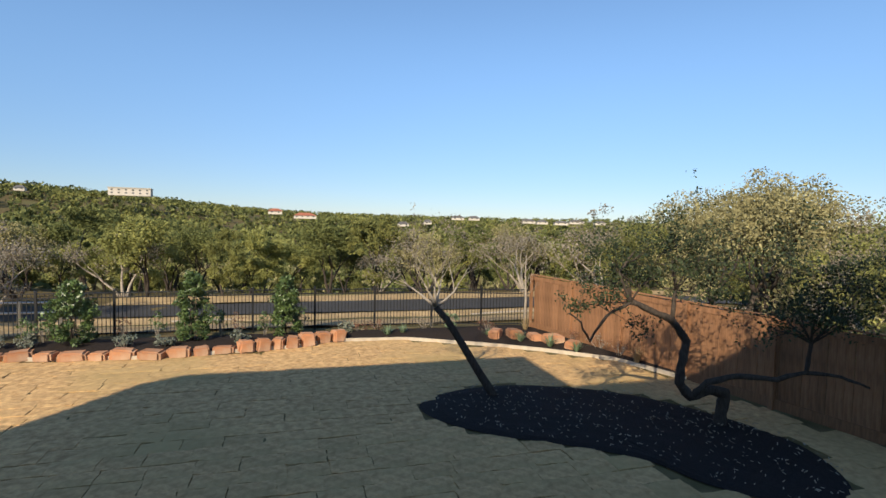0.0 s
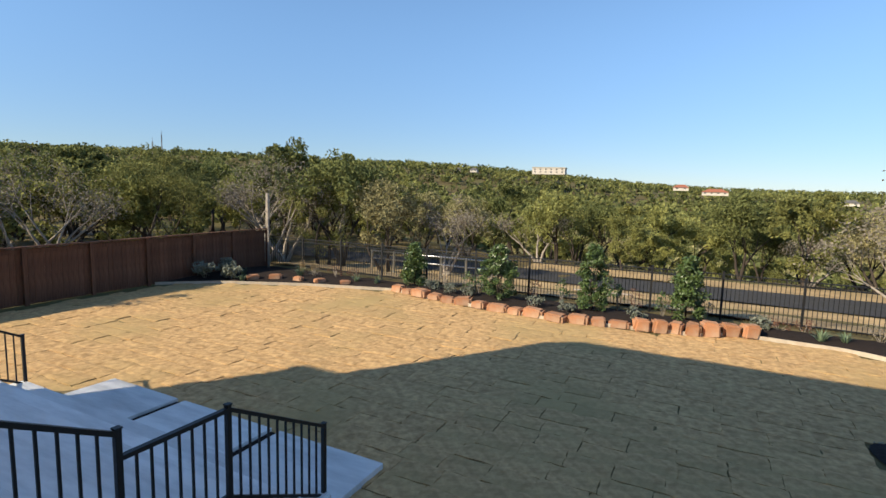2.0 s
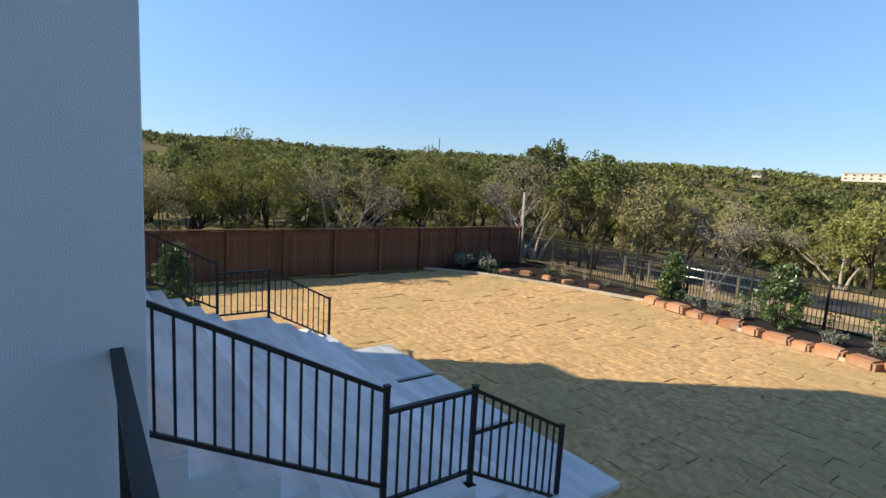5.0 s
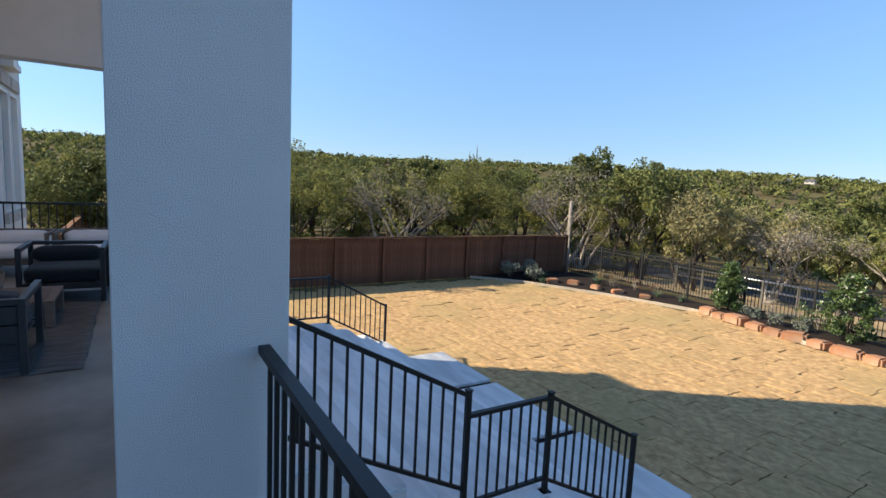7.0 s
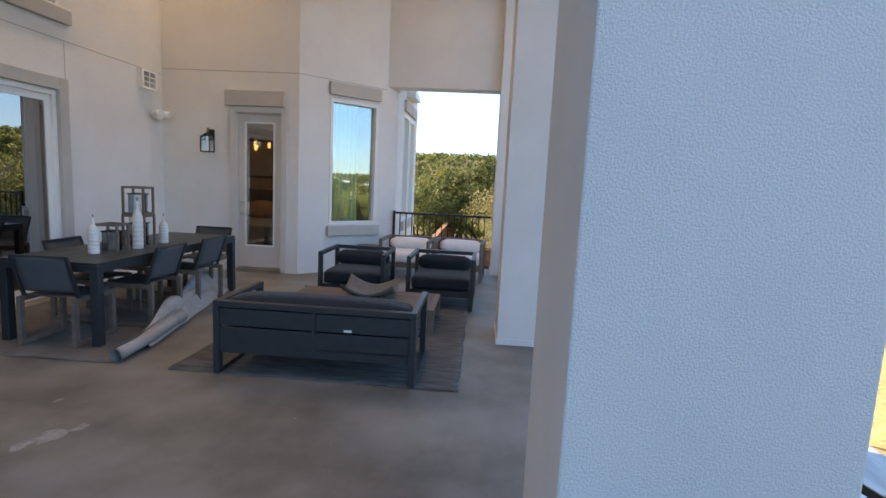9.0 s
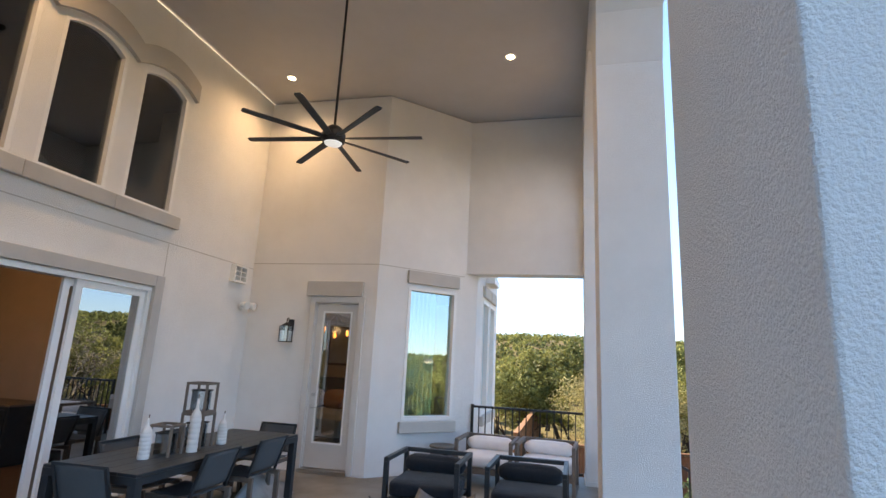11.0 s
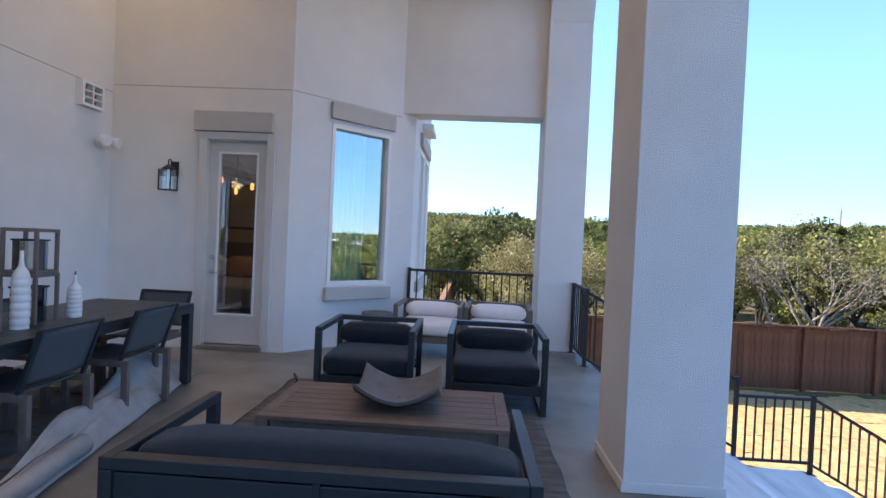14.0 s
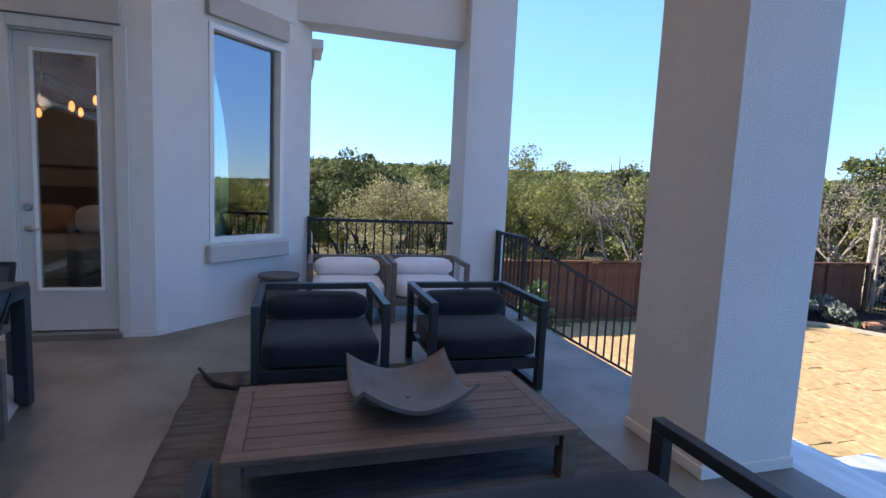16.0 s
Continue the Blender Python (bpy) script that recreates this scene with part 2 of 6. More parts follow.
LEAF_S = material("silvery_sage_leaf", (0.20, 0.215, 0.165), 0.85, second=(0.14, 0.155, 0.115), scale=3, per_island=0.35, translucent=0.1)
LEAF_R = material("russet_leaf", (0.20, 0.095, 0.055), 0.85, second=(0.13, 0.065, 0.04), scale=3, per_island=0.4, translucent=0.1)
STRAW = material("straw_grass_blade", (0.42, 0.31, 0.16), 0.85, second=(0.32, 0.23, 0.11), scale=3, per_island=0.3, translucent=0.2)
AGAVE = material("grey_green_agave", (0.15, 0.20, 0.11), 0.6, second=(0.11, 0.155, 0.08), scale=4, per_island=0.2)
ROOFTILE = material("terracotta_roof", (0.36, 0.13, 0.07), 0.8, second=(0.28, 0.10, 0.055), scale=2)
ROOFGREY = material("grey_shingle_roof", (0.14, 0.13, 0.12), 0.9, second=(0.10, 0.095, 0.09), scale=4, bump=0.4)
FARWALL = material("far_stone_wall", (0.62, 0.55, 0.46), 0.9, second=(0.54, 0.48, 0.40), scale=0.2)
FARGLASS = material("far_dark_window", (0.04, 0.05, 0.06), 0.1)
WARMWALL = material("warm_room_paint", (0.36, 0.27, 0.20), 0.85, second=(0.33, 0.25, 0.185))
ROOMFLOOR = material("dark_oak_floor", (0.11, 0.07, 0.045), 0.5, second=(0.075, 0.048, 0.03), scale=4, stretch=(0.5, 6, 1))
CURTAIN = material("sheer_curtain", (0.66, 0.78, 0.76), 0.9, second=(0.55, 0.66, 0.65), scale=5, stretch=(1, 1, 0.1), translucent=0.35)
BULB = glow("warm_bulb", (1.0, 0.30, 0.06), 1.3)
CANLIGHT = glow("downlight_lens", (1.0, 0.72, 0.45), 22.0)
FANLENS = glow("fan_light_lens", (0.85, 0.85, 0.85), 0.15)

# ---- mesh helpers ----
def bm_box(bm, x0, y0, z0, x1, y1, z1, bevel=0.0):
    got = bmesh.ops.create_cube(bm, size=1.0)["verts"]
    for v in got:
        v.co = Vector((x0 + (v.co.x + 0.5) * (x1 - x0), y0 + (v.co.y + 0.5) * (y1 - y0), z0 + (v.co.z + 0.5) * (z1 - z0)))
    if bevel:
        edges = list({e for v in got for e in v.link_edges})
        bmesh.ops.bevel(bm, geom=edges, offset=bevel, segments=2, affect="EDGES", profile=0.5)
    return got


def bm_bar(bm, a, b, w, d, up=(0, 0, 1)):
    """A square bar from a to b, w wide across and d along up."""
    a, b = Vector(a), Vector(b)
    way = (b - a).normalized()
    side = way.cross(Vector(up))
    if side.length < 1e-4:
        side = way.cross(Vector((0, 1, 0)))
    side.normalize()
    top = side.cross(way).normalized()
    v = []
    for p in (a, b):
        for s, t in ((-1, -1), (1, -1), (1, 1), (-1, 1)):
            v.append(bm.verts.new(p + side * (s * w / 2) + top * (t * d / 2)))
    for q in ((3, 2, 1, 0), (4, 5, 6, 7), (0, 1, 5, 4), (1, 2, 6, 5), (2, 3, 7, 6), (3, 0, 4, 7)):
        bm.faces.new([v[i] for i in q])


def bm_tube(bm, points, radii, sides=8):
    rings = []
    last = None
    for i, p in enumerate(points):
        p = Vector(p)
        a = Vector(points[max(i - 1, 0)])
        b = Vector(points[min(i + 1, len(points) - 1)])
        way = (b - a).normalized()
        side = way.orthogonal() if last is None else (last - way * last.dot(way))
        side.normalize()
        last = side
        other = way.cross(side)
        rings.append([bm.verts.new(p + (side * math.cos(k * math.tau / sides) + other * math.sin(k * math.tau / sides)) * radii[i]) for k in range(sides)])
    for r0, r1 in zip(rings, rings[1:]):
        for k in range(sides):
            f = bm.faces.new((r0[k], r0[(k + 1) % sides], r1[(k + 1) % sides], r1[k]))
            f.smooth = True
    bm.faces.new(rings[0][::-1])
    bm.faces.new(rings[-1])


def bm_lathe(bm, profile, cx=0.0, cy=0.0, sides=24):
    rings = []
    for r, z in profile:
        rings.append([bm.verts.new((cx + r * math.cos(k * math.tau / sides), cy + r * math.sin(k * math.tau / sides), z)) for k in range(sides)])
    for r0, r1 in zip(rings, rings[1:]):
        for k in range(sides):
            f = bm.faces.new((r0[k], r0[(k + 1) % sides], r1[(k + 1) % sides], r1[k]))
            f.smooth = True
    bm.faces.new(rings[0][::-1])
    bm.faces.new(rings[-1])


def bm_prism(bm, outline, z0, z1):
    lo = [bm.verts.new((x, y, z0)) for x, y in outline]
    hi = [bm.verts.new((x, y, z1)) for x, y in outline]
    n = len(outline)
    bm.faces.new(lo[::-1])
    bm.faces.new(hi)
    for i in range(n):
        bm.faces.new((lo[i], lo[(i + 1) % n], hi[(i + 1) % n], hi[i]))


def finish(bm, name, mat):
    bmesh.ops.recalc_face_normals(bm, faces=bm.faces)
    me = bpy.data.meshes.new(name)
    bm.to_mesh(me)
    bm.free()
    me.materials.append(mat)
    return me


def part(name, bm, mat, parent, label=""):
    ob = new(name, finish(bm, name, mat) if isinstance(bm, bmesh.types.BMesh) else bm)
    ob.parent = parent
    return tagged(ob, label)


def structure(name, bm, mat, label=""):
    return tagged(new(name, finish(bm, name, mat)), label, kind="structure")


def thing(name, m, label, category, group="", kind=""):
    ob = new(name)
    ob.empty_display_size = 0.1
    ob.matrix_world = m
    return tagged(ob, label, category, group, kind)


def boxes(*rows, bevel=0.0):
    bm = bmesh.new()
    for r in rows:
        bm_box(bm, *r, bevel=bevel)
    return bm


def bars(*rows):
    bm = bmesh.new()
    for a, b, w, d in rows:
        bm_bar(bm, a, b, w, d)
    return bm


def np_mesh(name, verts, faces, mat):
    me = bpy.data.meshes.new(name)
    me.from_pydata([tuple(v) for v in verts], [], [tuple(f) for f in faces])
    me.materials.append(mat)
    me.update()
    return me

# ---- the ground ----
LAWN = -1.87
def smooth(a, b, v):
    u = min(max((v - a) / (b - a), 0.0), 1.0)
    return u * u * (3 - 2 * u)


def terrain(x, y):
    """Height of the land: level yard, road beyond the back fence, valley, far ridge."""
    r = math.hypot(x, y)
    out = max(y - 20.3, -16.9 - x, x - 10.5, -14 - y, 0.0)
    z = LAWN - 0.02 - 0.75 * smooth(0, 5, out) - 9.5 * smooth(10, 60, out) - 14.0 * smooth(60, 220, out)
    west = smooth(-0.15, 0.9, -x / (r + 1))
    z += 8.2 * west * smooth(8, 60, out) + (22 + 20 * west + 32 * west * (1 - west)) * smooth(230, 700, r) + (8 + 16 * west + 32 * west * (1 - west)) * smooth(600, 1300, r)
    z += 6.0 * west * west * smooth(30, 150, out)
    z += 5.0 * noise.noise(Vector((x * 0.006, y * 0.006, 0.0))) * smooth(60, 300, out) + 10 * noise.noise(Vector((x * 0.0022 + 5, y * 0.0022, 3.0))) * smooth(300, 900, r)
    z += 0.12 * noise.noise(Vector((x * 0.3, y * 0.3, 1.0))) * smooth(0.5, 4, out)
    return z


def build_ground():
    near = [-20 + i * 0.8 for i in range(51)]
    far = []
    s = 21.0
    while s < 3600:
        far.append(s)
        s *= 1.11
    xs = sorted([-v for v in far] + near + far)
    ys = sorted([-v for v in far] + near + [v for v in far if v > 20] )
    verts = [(x, y, terrain(x, y)) for y in ys for x in xs]
    n = len(xs)
    faces = [(j * n + i, j * n + i + 1, (j + 1) * n + i + 1, (j + 1) * n + i) for j in range(len(ys) - 1) for i in range(n - 1)]
    me = np_mesh("ground", verts, faces, EARTH)
    for p in me.polygons:
        p.use_smooth = True
    tagged(new("ground", me), "dry brown earth of yard, verge and wooded valley", kind="structure")


build_ground()

def sheet(name, rows, mat, label, width_pts=None):
    """A strip that follows the land: rows of (left point, right point)."""
    bm = bmesh.new()
    last = None
    for a, b in rows:
        line = []
        for k in range(5):
            x, y = a[0] + (b[0] - a[0]) * k / 4, a[1] + (b[1] - a[1]) * k / 4
            line.append(bm.verts.new((x, y, terrain(x, y) + 0.06)))
        if last:
            for k in range(4):
                bm.faces.new((last[k], last[k + 1], line[k + 1], line[k]))
        last = line
    return structure(name, bm, mat, label)

# ---- patio, stairs, house ----
WALL_Y, DOOR_X, CEIL_Z = -2.2, -9.59, 6.12
BAY_A, BAY_B = (-9.60, 0.05), (-10.948, 1.398)


def build_patio():
    bm = boxes((-11.25, -2.6, -0.16, 3.0, 3.83, 0.0), bevel=0.012)
    structure("floor_patio", bm, CONCRETE, "smooth grey patio concrete with faint stains")
    structure("wall_patio_base", boxes((-11.2, -2.6, -2.0, 3.0, 3.74, -0.165)), STUCCO, "white stucco wall under the patio slab")


build_patio()


def build_stairs():
    st = thing("staircase", pose(0, 0, 0), "wide pale concrete staircase from patio to lawn", "stairs")
    x0, x1 = -9.86, -3.62
    z = 0.0
    edges = [3.80 + 0.285 * i for i in range(7)]
    for i in range(6):
        z = -0.1614 * (i + 1)
        part("step", boxes((x0, edges[i], z - 0.17, x1, edges[i + 1] + 0.02, z), bevel=0.012), STEP, st)
    part("landing", boxes((x0, 5.51, -1.33, x1, 6.43, -1.13), bevel=0.012), STEP, st, "broad concrete landing between the flights")
    for i in range(3):
        z = -1.13 - 0.165 * (i + 1)
        y = 6.41 + 0.403 * i
        part("step", boxes((x0, y, z - 0.2, x1, y + 0.42, z), bevel=0.012), STEP, st)
    out = [(3.76, -0.02)]
    for i in range(6):
        out += [(edges[i] + 0.004, -0.1614 * (i + 1) - 0.012), (edges[i + 1] + 0.004, -0.1614 * (i + 1) - 0.012)]
    out += [(5.52, -1.142), (6.414, -1.142)]
    for i in range(3):
        z = -1.142 - 0.165 * (i + 1)
        out += [(6.414 + 0.403 * i, z), (6.414 + 0.403 * (i + 1), z)]
    out += [(7.62, -2.0), (3.76, -2.0)]
    for xa, xb in ((x1 + 0.002, x1 + 0.032), (x0 - 0.032, x0 - 0.002)):
        bm = bmesh.new()
        a = [bm.verts.new((xa, y, z)) for y, z in out]
        b = [bm.verts.new((xb, y, z)) for y, z in out]
        bm.faces.new(a)
        bm.faces.new(b[::-1])
        for i in range(len(out)):
            j = (i + 1) % len(out)
            bm.faces.new((a[i], b[i], b[j], a[j]))
        part("stringer", bm, STUCCO, st, "white stucco stepped side of the stairs")
    for xa, xb in ((-9.2, -7.52), (-7.36, -5.50), (-5.34, -3.62)):
        tagged(new("concrete_pad", finish(boxes((xa, 7.625, -1.95, xb, 8.66, -1.795), bevel=0.012), "concrete_pad", STEP)), "pale concrete landing pad at the stair foot", "concrete pad", "pads at the stair foot")
    tagged(new("pad_joint", finish(boxes((-9.18, 7.64, -1.95, -3.64, 8.64, -1.845)), "pad_joint", BEDMULCH)), "dark gravel joint between pale concrete pads", kind="structure")


build_stairs()


def rail(name, stretches, posts, label, group=""):
    """An iron railing. stretches: (a, b, drop): top rail from a to b, bottom rail drop below. posts: (x, y, base z, top z)."""
    r = thing(name, pose(*posts[0][:3]), label, "railing", group)
    inv = r.matrix_world.inverted()

    def own(bm):
        bmesh.ops.transform(bm, matrix=inv, verts=bm.verts)
        return bm
    baluster = {}
    for a, b, drop in stretches:
        a, b = Vector(a), Vector(b)
        part("top_rail", own(bars((a, b, 0.045, 0.035))), IRON, r)
        part("bottom_rail", own(bars((a - Vector((0, 0, drop)), b - Vector((0, 0, drop)), 0.032, 0.03))), IRON, r)
        flat = math.hypot(b.x - a.x, b.y - a.y)
        n = max(1, round(flat / 0.112))
        key = round(drop, 3)
        if key not in baluster:
            bm = bmesh.new()
            bm_box(bm, -0.0085, -0.0085, -drop + 0.01, 0.0085, 0.0085, -0.012)
            baluster[key] = finish(bm, "baluster", IRON)
        for i in range(1, n):
            o = part("baluster", baluster[key], IRON, r)
            o.location = inv @ a.lerp(b, i / n)
    for x, y, z0, z1 in posts:
        p = part("post", own(boxes((x - 0.022, y - 0.022, z0, x + 0.022, y + 0.022, z1), bevel=0.004)), IRON, r)
        part("post_cap", own(boxes((x - 0.028, y - 0.028, z1, x + 0.028, y + 0.028, z1 + 0.014), bevel=0.004)), IRON, p)
        part("base_plate", own(boxes((x - 0.05, y - 0.05, z0, x + 0.05, y + 0.05, z0 + 0.01), bevel=0.003)), IRON, p)
    return r


def stair_rail(x, start_y):
    rail("stair_railing", [
        ((x, start_y, 0.90), (x, 5.50, -0.06), 0.80),
        ((x, 5.53, -0.24), (x, 6.40, -0.24), 0.76),
        ((x, 6.42, -0.24), (x, 7.60, -0.88), 0.78)],
        [(x, start_y, -0.005, 0.93), (x, 5.515, -1.135, -0.03), (x, 6.41, -1.14, -0.20), (x, 7.61, -1.80, -0.86)],
        "black iron railing down the concrete stairs", "stair railings")


stair_rail(-3.68, 3.70)
stair_rail(-9.78, 3.70)
rail("patio_guard_railing", [((-2.553, 3.70, 0.885), (2.9, 3.70, 0.885), 0.79)], [(0.2, 3.70, 0.0, 0.885), (2.9, 3.70, 0.0, 0.885)], "black iron guard railing along the patio edge")
rail("patio_guard_railing", [((-10.87, 1.40, 1.01), (-10.87, 3.18, 1.01), 0.91)], [(-10.87, 1.40, 0.0, 1.03)], "black iron guard railing between column and bay")
rail("patio_guard_railing", [((-10.6, 3.70, 0.93), (-9.80, 3.70, 0.93), 0.83)], [(-10.58, 3.70, 0.0, 0.94)], "short black iron guard railing beside the stairs")


def column(x0, name="wall_column_1", y0=3.215, y1=3.80):
    c = structure(name, boxes((x0, y0, 0.065, x0 + 0.606, y1, 4.5), bevel=0.006), STUCCO, "square white stucco column")
    part("plinth", boxes((x0 - 0.012, y0 - 0.012, 0.0, x0 + 0.618, y1 + 0.012, 0.065), bevel=0.006), STUCCO, c)


for k, x in enumerate((-11.2, -7.162, -3.159)):
    column(x, "wall_column_%d" % (k + 1), 3.18 if k == 2 else 3.215)


def arch_wall(name, x0, x1, spring, rise, top, y0, y1):
    """Wall over an opening, with an elliptic underside."""
    bm = bmesh.new()
    n = 28
    rows = []
    for i in range(n + 1):
        u = -1 + 2 * i / n
        x = (x0 + x1) / 2 + u * (x1 - x0) / 2
        z = spring + rise * math.sqrt(max(0.0, 1 - u * u))
        rows.append([bm.verts.new((x, y0, z)), bm.verts.new((x, y1, z)), bm.verts.new((x, y1, top)), bm.verts.new((x, y0, top))])
    for a, b in zip(rows, rows[1:]):
        for k in range(4):
            bm.faces.new((a[k], a[(k + 1) % 4], b[(k + 1) % 4], b[k]))
    bm.faces.new(rows[0])
    bm.faces.new(rows[-1][::-1])
    structure(name, bm, STUCCO, "white stucco wall with a broad arch")


arch_wall("wall_arch_1", -10.594, -7.162, 4.5, 1.25, 6.1, 3.215, 3.80)
arch_wall("wall_arch_2", -6.556, -3.159, 4.5, 1.25, 6.1, 3.215, 3.80)
for k, x in enumerate((-11.2, -7.162, -3.159)):
    structure("wall_pier_%d" % (k + 1), boxes((x, 3.215, 4.5, x + 0.606, 3.80, 6.1)), STUCCO, "white stucco pier above the column")
structure("wall_beam_1", boxes((-11.15, 1.0, 3.235, -10.775, 3.215, 6.1), bevel=0.004), STUCCO, "white stucco wall above the end opening")
structure("wall_beam_2", boxes((-2.85, -2.2, 3.22, -2.56, 3.215, 6.1), bevel=0.004), STUCCO, "white stucco wall above the side opening")
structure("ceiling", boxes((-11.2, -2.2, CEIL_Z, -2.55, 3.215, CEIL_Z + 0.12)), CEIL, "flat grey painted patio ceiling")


def wall_with_openings(name, a, b, z0, z1, thick, holes, mat, label):
    """An upright wall from a to b (its face), thick towards the left of a to b; holes: (s0, s1, z0, z1)."""
    a, b = Vector((*a, 0)), Vector((*b, 0))
    way = (b - a).normalized()
    length = (b - a).length
    nrm = Vector((-way.y, way.x, 0))
    ss = sorted({0.0, length, *(h[0] for h in holes), *(h[1] for h in holes)})
    zs = sorted({z0, z1, *(h[2] for h in holes), *(h[3] for h in holes)})
    bm = bmesh.new()
    solid = {}
    for i in range(len(ss) - 1):
        for j in range(len(zs) - 1):
            s, z = (ss[i] + ss[i + 1]) / 2, (zs[j] + zs[j + 1]) / 2
            solid[i, j] = not any(h[0] < s < h[1] and h[2] < z < h[3] for h in holes)
    cache = {}

    def vert(i, j, k):
        if (i, j, k) not in cache:
            p = a + way * ss[i] + nrm * (thick * k)
            cache[i, j, k] = bm.verts.new((p.x, p.y, zs[j]))
        return cache[i, j, k]
    for (i, j), full in solid.items():
        if not full:
            continue
        bm.faces.new([vert(i, j, 0), vert(i + 1, j, 0), vert(i + 1, j + 1, 0), vert(i, j + 1, 0)])
        bm.faces.new([vert(i, j, 1), vert(i, j + 1, 1), vert(i + 1, j + 1, 1), vert(i + 1, j, 1)])
        for di, dj, q in ((-1, 0, ((0, 0), (0, 1))), (1, 0, ((1, 0), (1, 1))), (0, -1, ((0, 0), (1, 0))), (0, 1, ((0, 1), (1, 1)))):
            if not solid.get((i + di, j + dj), False):
                (p, q0), (r, s0) = q
                bm.faces.new([vert(i + p, j + q0, 0), vert(i + r, j + s0, 0), vert(i + r, j + s0, 1), vert(i + p, j + q0, 1)])
    return structure(name, bm, mat, label)


# slider wall faces +y, door wall faces +x, bay wall at 45 degrees
SL_R, SL_L, SL_TOP = -7.50, -3.4, 2.47
wall_with_openings("wall_south", (-9.59, WALL_Y), (3.0, WALL_Y), -0.16, 6.1, -0.2, [
    (SL_R + 9.59, SL_L + 9.59, 0.0, SL_TOP),
    (-7.60 + 9.59, -6.80 + 9.59, 3.44, 5.25),
    (-6.56 + 9.59, -5.74 + 9.59, 3.44, 5.25),
    (-5.50 + 9.59, -4.68 + 9.59, 3.44, 5.25)], STUCCO, "tall white stucco house wall with scored joints")
wall_with_openings("wall_west", (DOOR_X, BAY_A[1]), (DOOR_X, WALL_Y - 0.2), -0.16, 6.1, -0.2, [(0.285, 1.02, 0.04, 2.56)], STUCCO, "white stucco wall with the glazed door")
BAYDIR = (Vector(BAY_B) - Vector(BAY_A)).normalized()
wall_with_openings("wall_bay", (-10.948, 1.398), (-9.59, 0.04), -0.16, 6.1, -0.2, [(0.43, 1.365, 0.80, 2.88)], STUCCO, "angled white stucco bay wall")
wall_with_openings("wall_bay_far", (-13.6, 1.398), (-10.948, 1.398), -0.16, 5.0, -0.2, [(0.412, 1.112, 0.80, 2.88), (1.262, 1.962, 0.80, 2.88)], STUCCO, "far white stucco bay wall with tall windows")

# ---- fences ----
def board_fence(name, a, b, height, label, post_every=2.0, rails_on_inside=1, wood=CEDAR):
    a, b = Vector((*a, LAWN)), Vector((*b, LAWN))
    length = (b - a).length
    way = (b - a) / length
    ang = math.degrees(math.atan2(way.y, way.x))
    f = thing(name, pose(a.x, a.y, LAWN, 0, 0, ang), label, "fence")
    inner = -0.05 * rails_on_inside
    step = 0.142
    boards = [finish(boxes((0.003, -0.008, 0.03 + 0.01 * k, step - 0.003, 0.008, height - 0.006 * k)), "fence_board", wood) for k in range(3)]
    n = int(length / step)
    for i in range(n):
        o = part("fence_board", boards[(i * 7) % 3], wood, f)
        o.location = (i * step, 0.004 * ((i * 5) % 3 - 1), 0)
    m = round(length / post_every)
    for i in range(m + 1):
        s = length * i / m
        part("fence_post", boxes((s - 0.05, inner - 0.05, -0.2, s + 0.05, inner + 0.05 - 0.016, height + 0.02), bevel=0.006), wood, f)
    part("cap_rail", boxes((-0.06, inner - 0.06, height + 0.02, length + 0.06, 0.05, height + 0.06), bevel=0.006), wood, f)
    part("bottom_board", boxes((0, 0.012, 0.0, length, 0.04, 0.2)), wood, f)
    part("top_trim", boxes((0, inner * 0.3 - 0.008, height - 0.14, length, inner * 0.3 + 0.008, height - 0.02)), wood, f)
    return f


# Left fence shows its shaded side, so the wood colour is darker
FENCE_L = board_fence("wooden_fence", (-16.75, 2.0), (-16.75, 19.4), 1.56, "brown stained cedar privacy fence in a shaded tone", 1.82, 1, SHADECEDAR)
FENCE_W = board_fence("wooden_fence", (-30.0, 1.6), (-16.9, 1.6), 1.72, "brown cedar fence running off to the side", 2.02, 1)
FENCE_R = board_fence("wooden_fence", (9.6, 7.0), (7.45, 19.0), 1.78, "orange-brown cedar privacy fence along the lawn", 2.0, -1)


def iron_fence(points, height):
    f = thing("iron_fence", pose(points[0][0], points[0][1], LAWN), "black iron picket fence behind the planting bed", "fence")
    o = Vector((points[0][0], points[0][1]))
    picket = finish(boxes((-0.008, -0.008, 0.05, 0.008, 0.008, height - 0.02)), "picket", IRON)
    for p, q in zip(points, points[1:]):
        p, q = Vector(p) - o, Vector(q) - o
        length = (q - p).length
        m = max(1, round(length / 1.95))
        for i in range(m):
            a, b = p.lerp(q, i / m), p.lerp(q, (i + 1) / m)
            for z in (0.12, height - 0.16, height - 0.03):
                part("fence_rail", bars(((a.x, a.y, z), (b.x, b.y, z), 0.025, 0.03)), IRON, f)
            k = round((b - a).length / 0.105)
            for j in range(1, k):
                o2 = part("picket", picket, IRON, f)
                o2.location = (*a.lerp(b, j / k), 0)
            part("fence_post", boxes((a.x - 0.03, a.y - 0.03, -0.2, a.x + 0.03, a.y + 0.03, height + 0.06)), IRON, f)


iron_fence([(-16.7, 19.45), (-11.0, 19.6), (-5.3, 19.75), (0.3, 19.9), (4.1, 19.7), (7.4, 19.05)], 1.32)
sheet("road", [((-60 + 4 * i, 26.9 + 0.0007 * (4 * i - 60) ** 2 * (0.3 if i > 15 else -0.6)), (-60 + 4 * i, 30.0 + 0.0007 * (4 * i - 60) ** 2 * (0.3 if i > 15 else -0.6))) for i in range(40)], ASPHALT, "dark asphalt road beyond the fence")

